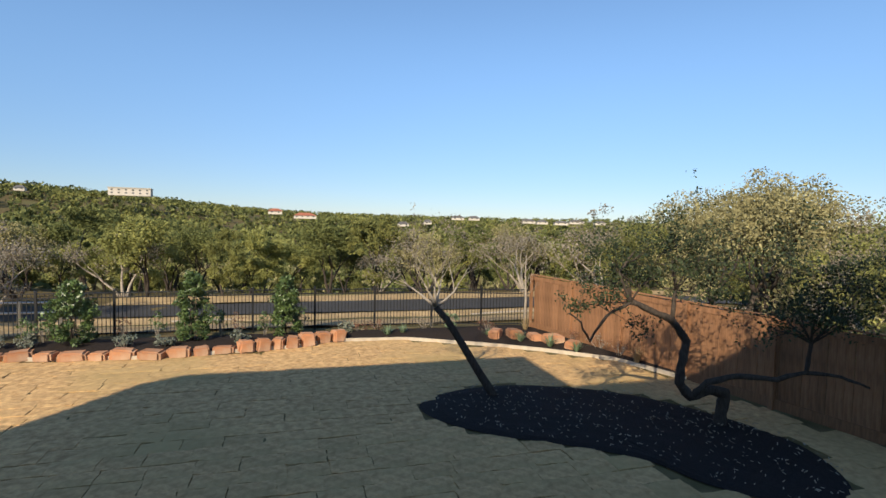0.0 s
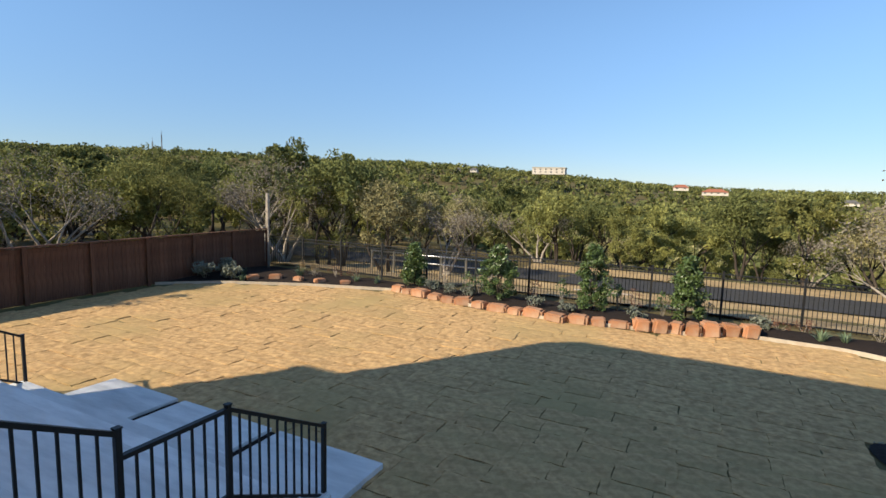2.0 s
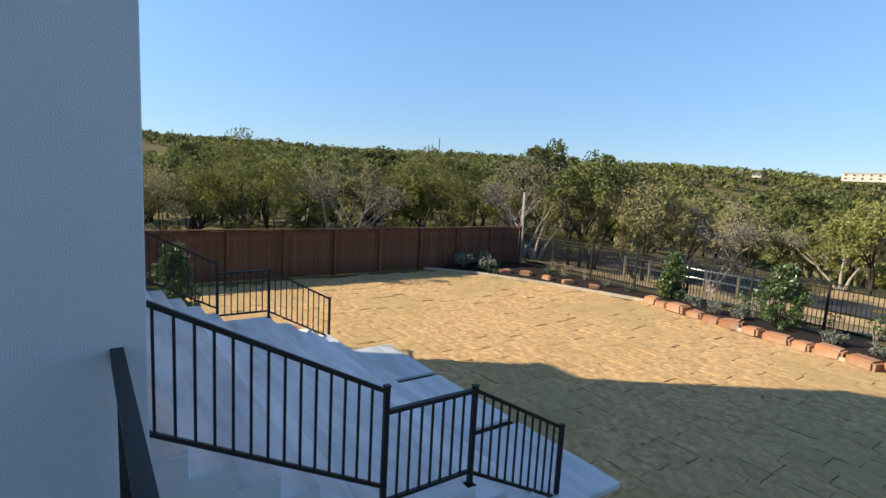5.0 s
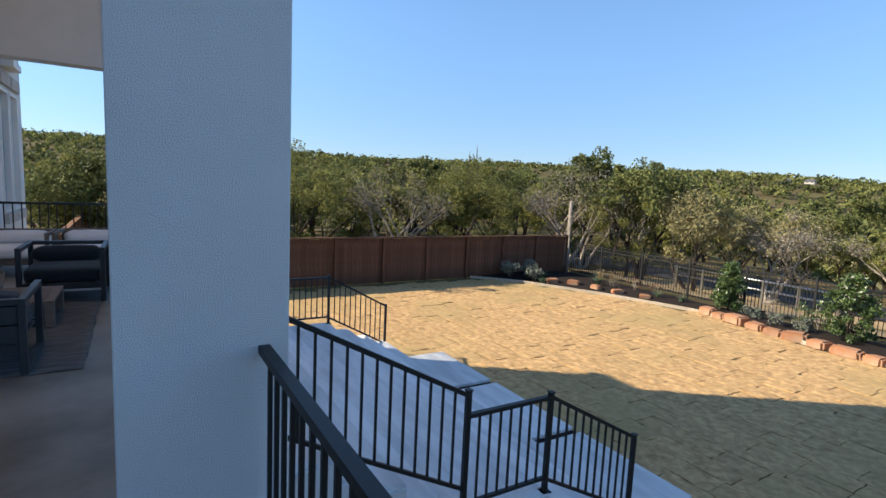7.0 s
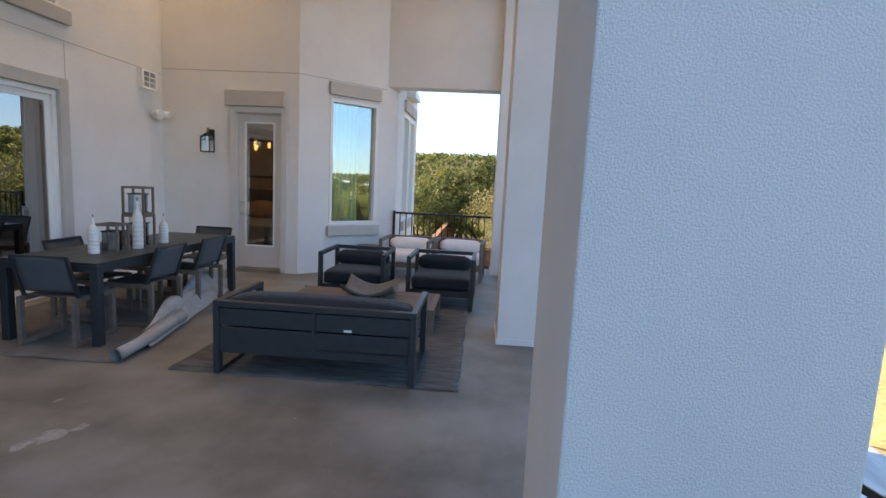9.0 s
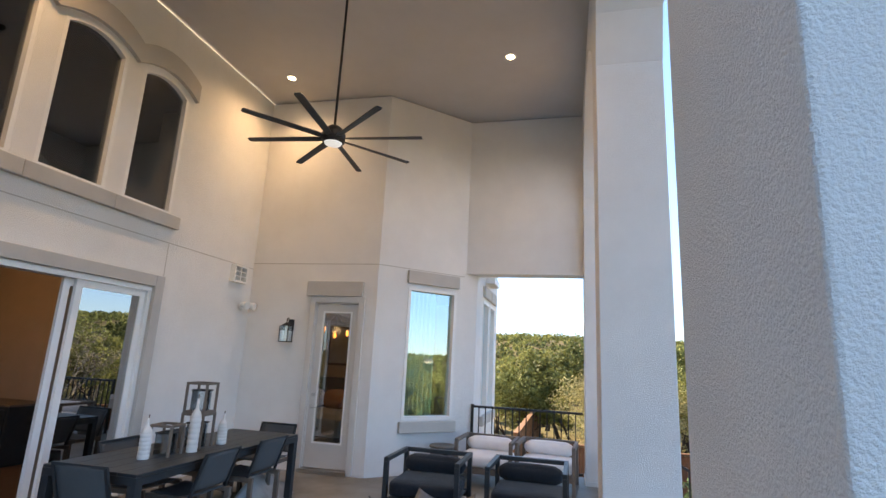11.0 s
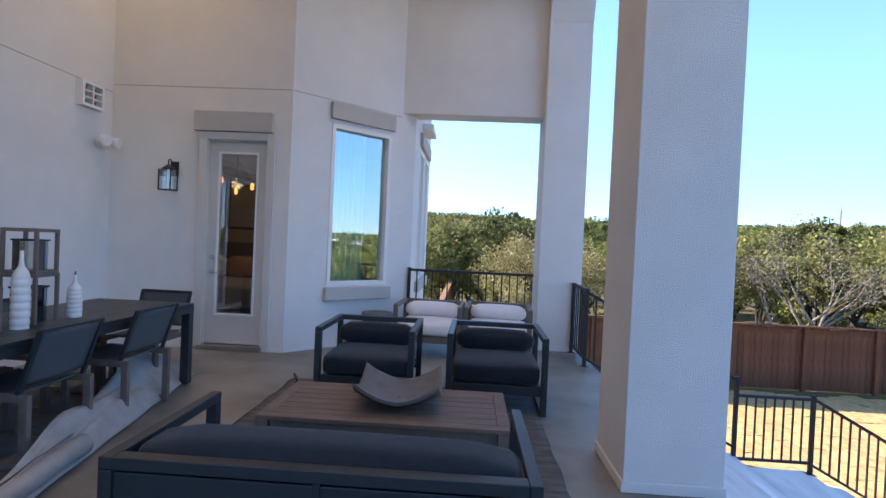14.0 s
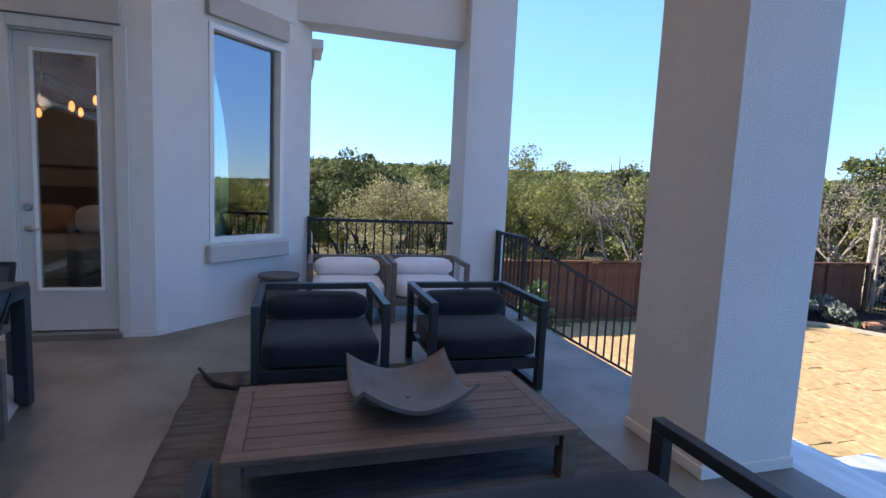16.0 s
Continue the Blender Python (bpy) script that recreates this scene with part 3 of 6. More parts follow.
sheet("ground_verge", [((-17 + 2 * i, 20.2), (-17 + 2 * i, 26.6)) for i in range(16)], VERGE, "dry straw-coloured verge between fence and road")
sheet("ground_far_verge", [((-9 + 3 * i, 30.2), (-9 + 3 * i, 32.6)) for i in range(14)], VERGE, "dry straw-coloured verge beyond the road")

# ---- lawn, beds, planting ----
RNG = random.Random(7)
EDGE = [(-16.7, 14.4), (-15.2, 15.8), (-12.5, 17.1), (-9.6, 18.05), (-6.9, 17.5), (-3.8, 17.1), (-0.2, 17.6), (0.6, 18.15), (2.9, 18.0), (5.0, 16.9), (6.4, 16.0), (7.9, 14.7), (8.6, 12.6)]
ISLAND = [(2.06, 12.6), (2.9, 13.25), (4.26, 13.38), (5.5, 12.95), (6.5, 12.3), (7.4, 11.0), (7.78, 9.5), (7.15, 8.2), (6.1, 8.05), (5.3, 8.75), (4.9, 9.6), (3.97, 10.35), (3.0, 10.95), (2.25, 11.75)]


def edge_y(x):
    for (x0, y0), (x1, y1) in zip(EDGE, EDGE[1:]):
        if x <= x1:
            return y0 + (y1 - y0) * (x - x0) / (x1 - x0)
    return EDGE[-1][1]


def inside(p, poly):
    x, y = p
    hit = False
    for (x0, y0), (x1, y1) in zip(poly, poly[1:] + poly[:1]):
        if (y0 > y) != (y1 > y) and x < x0 + (y - y0) * (x1 - x0) / (y1 - y0):
            hit = not hit
    return hit


def rounded(points, n=6):
    out = []
    m = len(points)
    for i in range(m):
        p0, p1, p2, p3 = (Vector(points[(i + k) % m]) for k in (-1, 0, 1, 2))
        for j in range(n):
            t = j / n
            out.append(tuple(0.5 * (2 * p1 + (p2 - p0) * t + (2 * p0 - 5 * p1 + 4 * p2 - p3) * t * t + (3 * p1 - p0 - 3 * p2 + p3) * t ** 3)))
    return out


ISLAND_LINE = rounded(ISLAND)


def fence_x(y):
    return 9.6 + (7.45 - 9.6) * (y - 7.0) / 12.0


def build_beds():
    bm = bmesh.new()
    back = lambda x: 19.45 if x < 7.4 else max(12.6, 7.0 + (9.6 - x) / 2.15 * 12.0)
    xs = [-16.7 + 25.2 * i / 70 for i in range(71)]
    last = None
    for x in xs:
        a, b = edge_y(x), max(edge_y(x) + 0.05, back(x))
        row = []
        for k in range(7):
            y = a + (b - a) * k / 6
            row.append(bm.verts.new((x, y, LAWN + 0.02 + 0.10 * math.sin(math.pi * k / 6) + 0.03 * noise.noise(Vector((x * 2, y * 2, 0))))))
        if last:
            for k in range(6):
                f = bm.faces.new((last[k], row[k], row[k + 1], last[k + 1]))
                f.smooth = True
        last = row
    structure("ground_bed", bm, BEDMULCH, "dark mulch planting bed along the back fence")
    bm = bmesh.new()
    cx = sum(p[0] for p in ISLAND_LINE) / len(ISLAND_LINE)
    cy = sum(p[1] for p in ISLAND_LINE) / len(ISLAND_LINE)
    rings = []
    for k in range(9):
        s = 1 - k / 9
        rings.append([bm.verts.new((cx + (x - cx) * s, cy + (y - cy) * s, LAWN + (0.0 if k == 0 else 0.03 + 0.06 * (1 - s) + 0.02 * noise.noise(Vector((x * 3 * s, y * 3 * s, 4)))))) for x, y in ISLAND_LINE])
    n = len(ISLAND_LINE)
    for a, b in zip(rings, rings[1:]):
        for i in range(n):
            bm.faces.new((a[i], a[(i + 1) % n], b[(i + 1) % n], b[i]))
    bm.faces.new(rings[-1])
    structure("ground_island", bm, MULCH, "oval bed of black mulch in the lawn")
    chips = bmesh.new()
    rng = random.Random(3)
    for _ in range(900):
        x, y = rng.uniform(2, 7.8), rng.uniform(8, 13.4)
        if not inside((x, y), ISLAND_LINE):
            continue
        a = rng.uniform(0, 3.1)
        l, w = rng.uniform(0.02, 0.06), rng.uniform(0.006, 0.015)
        bm_bar(chips, (x, y, LAWN + 0.085), (x + l * math.cos(a), y + l * math.sin(a), LAWN + 0.085 + rng.uniform(0, 0.02)), w, 0.008)
    tagged(new("mulch_chips", finish(chips, "mulch_chips", LEAF_D)), "pale fallen leaves scattered on black mulch", "leaf litter", kind="stuff")
    # low metal edging strip between lawn and bed
    bm = bmesh.new()
    pts = [(x, edge_y(x)) for x in xs]
    for p, q in zip(pts, pts[1:]):
        bm_bar(bm, (*p, LAWN + 0.03), (*q, LAWN + 0.03), 0.035, 0.10)
    tagged(new("trim_bed_edging", finish(bm, "trim_bed_edging", LIMESTONE)), "pale low edging strip of the planting bed", kind="structure")


build_beds()


def build_lawn():
    lawn = tagged(new("floor_lawn"), "dormant tan lawn of laid sod squares", "lawn", kind="structure")
    rng = random.Random(11)
    own, rest_v, rest_f = [], [], []
    L, W = 0.61, 0.41
    meshes = []
    for k in range(6):
        v, f = [], []
        nx, ny = 5, 4
        for j in range(ny + 1):
            for i in range(nx + 1):
                ex = rng.uniform(-0.014, 0.014) if i in (0, nx) else 0
                ey = rng.uniform(-0.014, 0.014) if j in (0, ny) else 0
                edge = i in (0, nx) or j in (0, ny)
                v.append((-L / 2 + 0.003 + (L - 0.006) * i / nx + ex, -W / 2 + 0.003 + (W - 0.006) * j / ny + ey, (-0.008 if edge else 0.0) + rng.uniform(-0.006, 0.006)))
        for j in range(ny):
            for i in range(nx):
                f.append((j * (nx + 1) + i, j * (nx + 1) + i + 1, (j + 1) * (nx + 1) + i + 1, (j + 1) * (nx + 1) + i))
        ring = [i for i in range(nx + 1)] + [j * (nx + 1) + nx for j in range(1, ny + 1)] + [ny * (nx + 1) + i for i in range(nx - 1, -1, -1)] + [j * (nx + 1) for j in range(ny - 1, 0, -1)]
        base = len(v)
        for i in ring:
            v.append((v[i][0], v[i][1], -0.06))
        m = len(ring)
        for i in range(m):
            f.append((ring[(i + 1) % m], ring[i], base + i, base + (i + 1) % m))
        meshes.append((v, f))
    data = [np_mesh("sod_square", v, f, SOD) for v, f in meshes]
    near = 0
    row = 0
    y = 3.9
    while y < 18.4:
        x = -16.9 + rng.uniform(0, L)
        while x < 9.6:
            x += L
            if y > edge_y(x) - 0.05 or x > fence_x(y) - 0.1 or x < -16.55 or inside((x, y), ISLAND_LINE):
                continue
            if (-8.9 < x < -3.9 and y < 8.5) or (-9.6 < x < -3.9 and y < 7.4):
                continue
            m = pose(x, y, LAWN + rng.uniform(-0.008, 0.008), rng.uniform(-0.8, 0.8), rng.uniform(-0.8, 0.8), rng.choice((0, 180)) + rng.uniform(-1.3, 1.3)) @ Matrix.Diagonal((rng.uniform(0.985, 1.045), rng.uniform(0.985, 1.045), 1, 1))
            k = rng.randrange(6)
            if -3.4 < x < 4.6 and 5.9 < y < 11.4 and near < 300:
                o = new("sod_square", data[k])
                o.parent = lawn
                o.matrix_local = m
                near += 1
            else:
                b = len(rest_v)
                rest_v.extend(tuple(m @ Vector(p)) for p in meshes[k][0])
                rest_f.extend(tuple(b + i for i in q) for q in meshes[k][1])
        y += W
        row += 1
    o = tagged(new("sod_rest", np_mesh("sod_rest", rest_v, rest_f, SODREST)), kind="stuff")
    o.parent = lawn


def stone(rng, w, d, h, mat, name="edging_stone"):
    bm = bmesh.new()
    bmesh.ops.create_cube(bm, size=1.0)
    bmesh.ops.bevel(bm, geom=list(bm.edges), offset=0.13, segments=2, affect="EDGES")
    seed = Vector((rng.uniform(0, 50), rng.uniform(0, 50), 0))
    for v in bm.verts:
        p = v.co.copy()
        v.co = Vector((p.x * w, p.y * d, (p.z + 0.5) * h)) * (1 + 0.0)
        v.co += noise.noise_vector(p * 1.7 + seed) * 0.14 * min(w, h)
    return finish(bm, name, mat)


def build_stones():
    rng = random.Random(21)
    x = -9.5
    while x < 0.75:
        big = x > -1.8
        w = rng.uniform(0.30, 0.44) if big else rng.uniform(0.36, 0.60)
        h = rng.uniform(0.30, 0.38) if big else rng.uniform(0.19, 0.28)
        o = new("edging_stone", stone(rng, w, rng.uniform(0.3, 0.4), h, ROCK))
        o.matrix_world = pose(x + w / 2, edge_y(x + w / 2) + 0.05 + rng.uniform(-0.05, 0.06), LAWN - 0.03, 0, rng.uniform(-5, 5), rng.uniform(-20, 20))
        tagged(o, "tall orange sandstone block edging the bed" if big else "squared orange sandstone edging the planting bed", "stone", "sandstone edging")
        x += w + rng.uniform(0.02, 0.10)
    for x, y, w, h in ((5.55, 17.5, 0.5, 0.3), (6.1, 17.35, 0.55, 0.32), (6.6, 17.0, 0.5, 0.26), (7.0, 16.6, 0.6, 0.28), (7.3, 16.0, 0.5, 0.22), (-14.6, 16.7, 0.4, 0.2), (-14.0, 17.2, 0.45, 0.22), (-13.1, 17.4, 0.35, 0.2), (-12.3, 17.6, 0.4, 0.18), (-11.4, 17.9, 0.35, 0.16)):
        o = new("boulder", stone(rng, w, w * 0.7, h, ROCK, "boulder"))
        o.matrix_world = pose(x, y, LAWN + 0.02, 0, 0, rng.uniform(0, 90))
        tagged(o, "rough sandstone boulder lying in the mulch", "stone", "bed boulders")


build_stones()


def leaf_cloud(rng, centres, radii, count, size, long=1.0):
    """Many small leaf quads scattered in clumps."""
    n = len(centres) * count
    r = np.random.RandomState(rng.randrange(10 ** 6))
    c = np.repeat(np.array(centres), count, axis=0)
    rad = np.repeat(np.array(radii), count)[:, None]
    d = r.normal(size=(n, 3))
    d /= np.linalg.norm(d, axis=1)[:, None]
    p = c + d * rad * (r.uniform(0.15, 1.0, (n, 1)) ** 0.5) * np.array([1, 1, 0.8])
    a = r.normal(size=(n, 3))
    a /= np.linalg.norm(a, axis=1)[:, None]
    b = np.cross(a, r.normal(size=(n, 3)))
    b /= np.linalg.norm(b, axis=1)[:, None] + 1e-6
    s = size * r.uniform(0.6, 1.4, (n, 1))
    a, b = a * s * long, b * s * 0.55
    verts = np.stack([p - a, p + b, p + a, p - b], axis=1).reshape(-1, 3)
    return verts


def cloud_mesh(name, verts, mat):
    me = bpy.data.meshes.new(name)
    n = len(verts) // 4
    me.vertices.add(len(verts))
    me.vertices.foreach_set("co", verts.astype(np.float32).ravel())
    me.loops.add(len(verts))
    me.loops.foreach_set("vertex_index", np.arange(len(verts), dtype=np.int32))
    me.polygons.add(n)
    me.polygons.foreach_set("loop_start", np.arange(0, len(verts), 4, dtype=np.int32))
    me.materials.append(mat)
    me.update(calc_edges=True)
    me.validate()
    return me


def limbs(bm, rng, base, way, length, radius, depth, tips, spread=0.7, bend=0.25, sides=6):
    """A crooked tapering limb that forks."""
    pts, rad = [Vector(base)], [radius]
    d = Vector(way).normalized()
    n = 4
    for i in range(n):
        d = (d + Vector((rng.uniform(-1, 1), rng.uniform(-1, 1), rng.uniform(-0.5, 0.8))) * bend).normalized()
        pts.append(pts[-1] + d * (length / n))
        rad.append(radius * (1 - 0.55 * (i + 1) / n))
    bm_tube(bm, pts, rad, sides if depth > 1 else 4)
    if depth == 0:
        tips.append(pts[-1])
        tips.append(pts[-2])
        return
    for k in range(rng.choice((2, 3))):
        nd = (d + Vector((rng.uniform(-1, 1), rng.uniform(-1, 1), rng.uniform(-0.2, 0.7))) * spread).normalized()
        start = pts[-1] if k < 2 else pts[-2]
        limbs(bm, rng, start, nd, length * rng.uniform(0.6, 0.8), rad[-1] * 0.85, depth - 1, tips, spread, bend, sides)


def wood_tree(seed, height, spread, leaf, bark, leaves, size, trunks=2, density=1.0, low=-0.55):
    """Trunk and crown meshes of a brushy hill-country tree."""
    rng = random.Random(seed)
    bm = bmesh.new()
    tips = []
    for k in range(trunks):
        limbs(bm, rng, (rng.uniform(-0.15, 0.15), rng.uniform(-0.15, 0.15), -0.3), (rng.uniform(-0.45, 0.45), rng.uniform(-0.45, 0.45), 1), height * 0.42, 0.10 + 0.02 * height / 5, 2, tips, 0.75, 0.22)
    trunk = finish(bm, "trunk", bark)
    centres, radii = [], []
    for t in tips:
        centres.append((t.x, t.y, t.z))
        radii.append(rng.uniform(0.3, 0.55) * spread * 0.38)
    for k in range(int(26 * density)):
        a = rng.uniform(0, math.tau)
        u = rng.uniform(low, 1.0)
        q = math.sqrt(max(0.05, 1 - u * u)) * rng.uniform(0.55, 1.0)
        centres.append((math.cos(a) * q * spread * 0.5, math.sin(a) * q * spread * 0.5, height * (0.60 + 0.34 * u) + rng.uniform(-0.3, 0.3)))
        radii.append(rng.uniform(0.20, 0.52) * spread * 0.27)
    crown = cloud_mesh("crown", leaf_cloud(rng, centres, radii, int(leaves / len(centres)), size), leaf)
    return trunk, crown


KINDS = []
for k, (h, s, leaf, bark, n, size, trunks, dens, label) in enumerate((
        (5.2, 3.9, LEAF_A, BARK, 8200, 0.076, 2, 1.2, "dense olive-green juniper with yellowish tips"),
        (5.8, 3.6, LEAF_A, BARK, 7800, 0.076, 1, 1.1, "tall olive-green juniper among the woods"),
        (5.0, 4.6, LEAF_B, BARK, 8400, 0.072, 3, 1.2, "spreading dark green live oak"),
        (5.6, 4.2, LEAF_B, BARK, 8000, 0.072, 2, 1.0, "dark green live oak with several trunks"),
        (4.8, 4.2, LEAF_C, BARK, 6400, 0.068, 3, 1.0, "dry olive-brown oak with thinning leaves"),
        (4.9, 4.0, LEAF_D, PALEBARK, 3000, 0.052, 3, 0.8, "grey leafless winter oak with fine twigs"),
        (3.6, 3.4, LEAF_A, BARK, 5600, 0.074, 2, 1.0, "low bushy juniper with a ragged crown"),
        (4.9, 4.6, LEAF_C, BARK, 16000, 0.038, 3, 1.6, "pale olive oak rising over the fence"),
        (5.0, 4.2, LEAF_A, BARK, 14000, 0.042, 2, 1.5, "yellow-green juniper close behind the fence"),
        (4.8, 4.4, LEAF_D, PALEBARK, 5200, 0.034, 4, 1.2, "grey leafless oak with a haze of fine twigs"))):
    KINDS.append((wood_tree(40 + k, h, s, leaf, bark, n, size, trunks, dens, -1.25 if leaf is LEAF_A else (-0.3 if leaf is LEAF_B else -0.8)), label))


def plant_tree(kind, x, y, size, turn, z=None):
    (trunk, crown), label = KINDS[kind]
    t = thing("tree", pose(x, y, terrain(x, y) if z is None else z, 0, 0, turn) @ Matrix.Diagonal((size, size, size, 1)), label, "tree", "trees of the surrounding woods")
    part("trunk", trunk, BARK, t)
    part("crown", crown, LEAF_A, t)


def build_woods():
    rng = random.Random(5)
    placed = []

    def room(x, y, d):
        if any((x - a) ** 2 + (y - b) ** 2 < d * d for a, b in placed):
            return False
        placed.append((x, y))
        return True
    weights = (0, 0, 1, 1, 2, 2, 3, 4, 0, 6)
    for _ in range(1500):
        x, y = rng.uniform(-46, 44), rng.uniform(32.5, 58)
        if room(x, y, 2.3 + (y - 32) * 0.04) and len(placed) < 150:
            k = rng.choice(weights) if y > 36 else rng.choice((0, 0, 6, 3, 4, 1, 5, 6))
            plant_tree(k, x, y, rng.uniform(0.58, 1.0), rng.uniform(0, 360))
    n0 = len(placed)
    for _ in range(1200):
        x, y = rng.uniform(-52, -21.4), rng.uniform(-14, 33)
        if x > -23 and 0 < y < 3:
            continue
        if room(x, y, 2.6) and len(placed) < n0 + 95:
            k = rng.choice((2, 3, 0, 0, 3, 3, 2, 0)) if y > -2 else rng.choice((0, 0, 3, 6, 4))
            plant_tree(k, x, y, rng.uniform(0.80, 1.12) if y > 2 else rng.uniform(0.7, 0.85), rng.uniform(0, 360))
    n1 = len(placed)
    for _ in range(500):
        x, y = rng.uniform(17.5, 36), rng.uniform(2, 31)
        if y > 24 and x < 26:
            continue
        if room(x, y, 2.6) and len(placed) < n1 + 34:
            plant_tree(rng.choice((4, 4, 5, 0, 5)), x, y, rng.uniform(0.7, 0.95), rng.uniform(0, 360))
    for x, y, k, s in ((12.6, 15.4, 7, 1.15), (14.8, 17.0, 7, 1.3), (12.4, 19.6, 8, 0.8), (12.6, 11.6, 8, 0.8), (15.6, 13.2, 9, 1.1), (-19.0, 21.8, 9, 1.05), (-17.2, 23.6, 8, 0.95), (-20.4, 17.0, 8, 1.05), (-20.0, 12.6, 9, 1.0), (-19.6, 8.6, 8, 1.0), (-20.2, 4.8, 7, 0.95)):
        plant_tree(k, x, y, s, rng.uniform(0, 360))
    for x, y, k, s in ((-18.8, 22.5, 5, 1.05), (-16.6, 24.4, 2, 1.15), (-20.6, 24.6, 3, 1.2), (-13.6, 24.0, 4, 0.95), (-11.4, 25.6, 5, 0.85), (-9.0, 33.4, 5, 0.8), (12.6, 22.2, 5, 1.0), (17.5, 16.0, 5, 1.1)):
        plant_tree(k, x, y, s, rng.uniform(0, 360))


build_woods()


def far_woods(name, r0, r1, count, size, leaf_count, leaf, mats, label):
    rng = random.Random(len(name) + count)
    for k, mat in enumerate(mats):
        centres, radii = [], []
        for _ in range(count // len(mats)):
            a = rng.uniform(-1.25, 2.35)
            r = r0 * (r1 / r0) ** rng.random() if r1 > 300 else math.sqrt(rng.uniform(r0 * r0, r1 * r1))
            x, y = -math.sin(a) * r, math.cos(a) * r
            if noise.noise(Vector((x * 0.012, y * 0.012, 7.0))) < -0.40:
                continue
            s = size * rng.uniform(0.7, 1.25)
            for _ in range(2):
                centres.append((x + rng.uniform(-1, 1) * s * 0.5, y + rng.uniform(-1, 1) * s * 0.5, terrain(x, y) + s * rng.uniform(0.45, 0.95)))
                radii.append(s * rng.uniform(0.5, 0.75))
        tagged(new(name, cloud_mesh(name, leaf_cloud(rng, centres, radii, leaf_count, leaf), mat)), label, "woods", kind="stuff")


far_woods("middle_woods", 62, 300, 5600, 3.6, 56, 0.44, (LEAF_A, LEAF_B, LEAF_C), "olive-green wooded valley of junipers and oaks")
far_woods("ridge_woods", 250, 1500, 13000, 6.0, 14, 1.5, (LEAF_A, LEAF_B), "far wooded ridge in muted green")

# ---- unseen roofs and walls added to block sun, rooms that close the house ----
# Out of view; corners chosen so the slab casts the wanted shadow edge
structure("ceiling_roof", (lambda bm: (bm_prism(bm, [(-10.6, 4.12), (-11.4, 3.6), (-12.6, -0.4), (-12.6, -2.4), (-2.4, -2.4), (-2.4, 4.15)], 6.245, 6.5), bm)[1])(bmesh.new()), TRIM, "unseen flat patio roof, outlined to cast the lawn shadow")
# Unseen block, sized so its shadow covers the lawn towards the right fence
structure("wall_house_east", boxes((-6.0, -9.5, 6.52, 7.0, -2.42, 9.5)), STUCCO, "unseen white block added to widen the house shadow")
# Next four are never in view; they stop sun patches inside the house
structure("ceiling_side_roof", boxes((-2.39, -9.5, 6.15, 7.0, -2.42, 6.5)), STUCCO, "unseen flat slab added to keep sun out of the house")
structure("wall_house_back", boxes((-14.0, -9.7, -0.2, 7.0, -9.5, 9.5)), STUCCO, "unseen white back wall added to block sun")
structure("wall_house_side", boxes((3.0, -9.5, -0.2, 3.2, -2.0, 6.15)), STUCCO, "unseen white side wall added to block sun")
structure("ceiling_bay_roof", (lambda bm: (bm_prism(bm, [(-13.75, 1.36), (-11.16, 1.36), (-11.16, -0.9), (-13.75, -0.9)], 5.0, 5.2), bm)[1])(bmesh.new()), TRIM, "unseen slab closing the bay against sun")


def room(tag, x0, x1, y0, y1, z0, z1, wall, floor_mat, open_sides):
    t = 0.1
    sides = {"-x": (x0 - t, y0, z0, x0, y1, z1), "+x": (x1, y0, z0, x1 + t, y1, z1), "-y": (x0, y0 - t, z0, x1, y0, z1), "+y": (x0, y1, z0, x1, y1 + t, z1)}
    for key, row in sides.items():
        if key not in open_sides:
            structure("wall_%s_%s" % (tag, {"-x": "a", "+x": "b", "-y": "c", "+y": "d"}[key]), boxes(row), wall, "plain painted room wall")
    structure("floor_" + tag, boxes((x0, y0, z0 - t, x1, y1, z0)), floor_mat, "dark wooden room floor")
    structure("ceiling_" + tag, boxes((x0, y0, z1, x1, y1, z1 + t)), WARMWALL, "plain painted room ceiling")


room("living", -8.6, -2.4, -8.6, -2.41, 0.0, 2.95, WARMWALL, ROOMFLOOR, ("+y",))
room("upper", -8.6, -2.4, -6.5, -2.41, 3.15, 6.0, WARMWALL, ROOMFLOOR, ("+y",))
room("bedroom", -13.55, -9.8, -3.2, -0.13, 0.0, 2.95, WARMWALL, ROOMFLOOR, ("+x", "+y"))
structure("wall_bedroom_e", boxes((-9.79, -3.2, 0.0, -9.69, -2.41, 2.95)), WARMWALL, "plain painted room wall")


def on_wall(a, way, nrm):
    """A frame on a wall face: x along it, y out of it, z up."""
    return Matrix(((way[0], nrm[0], 0, a[0]), (way[1], nrm[1], 0, a[1]), (0, 0, 1, 0), (0, 0, 0, 1)))


SOUTH = on_wall((0, WALL_Y), (-1, 0), (0, 1))
WEST = on_wall((DOOR_X, 0), (0, 1), (1, 0))
Q = math.sqrt(0.5)
BAY = on_wall((-9.59, 0.04), (-Q, Q), (Q, Q))
BAYFAR = on_wall((-10.948, 1.398), (-1, 0), (0, 1))


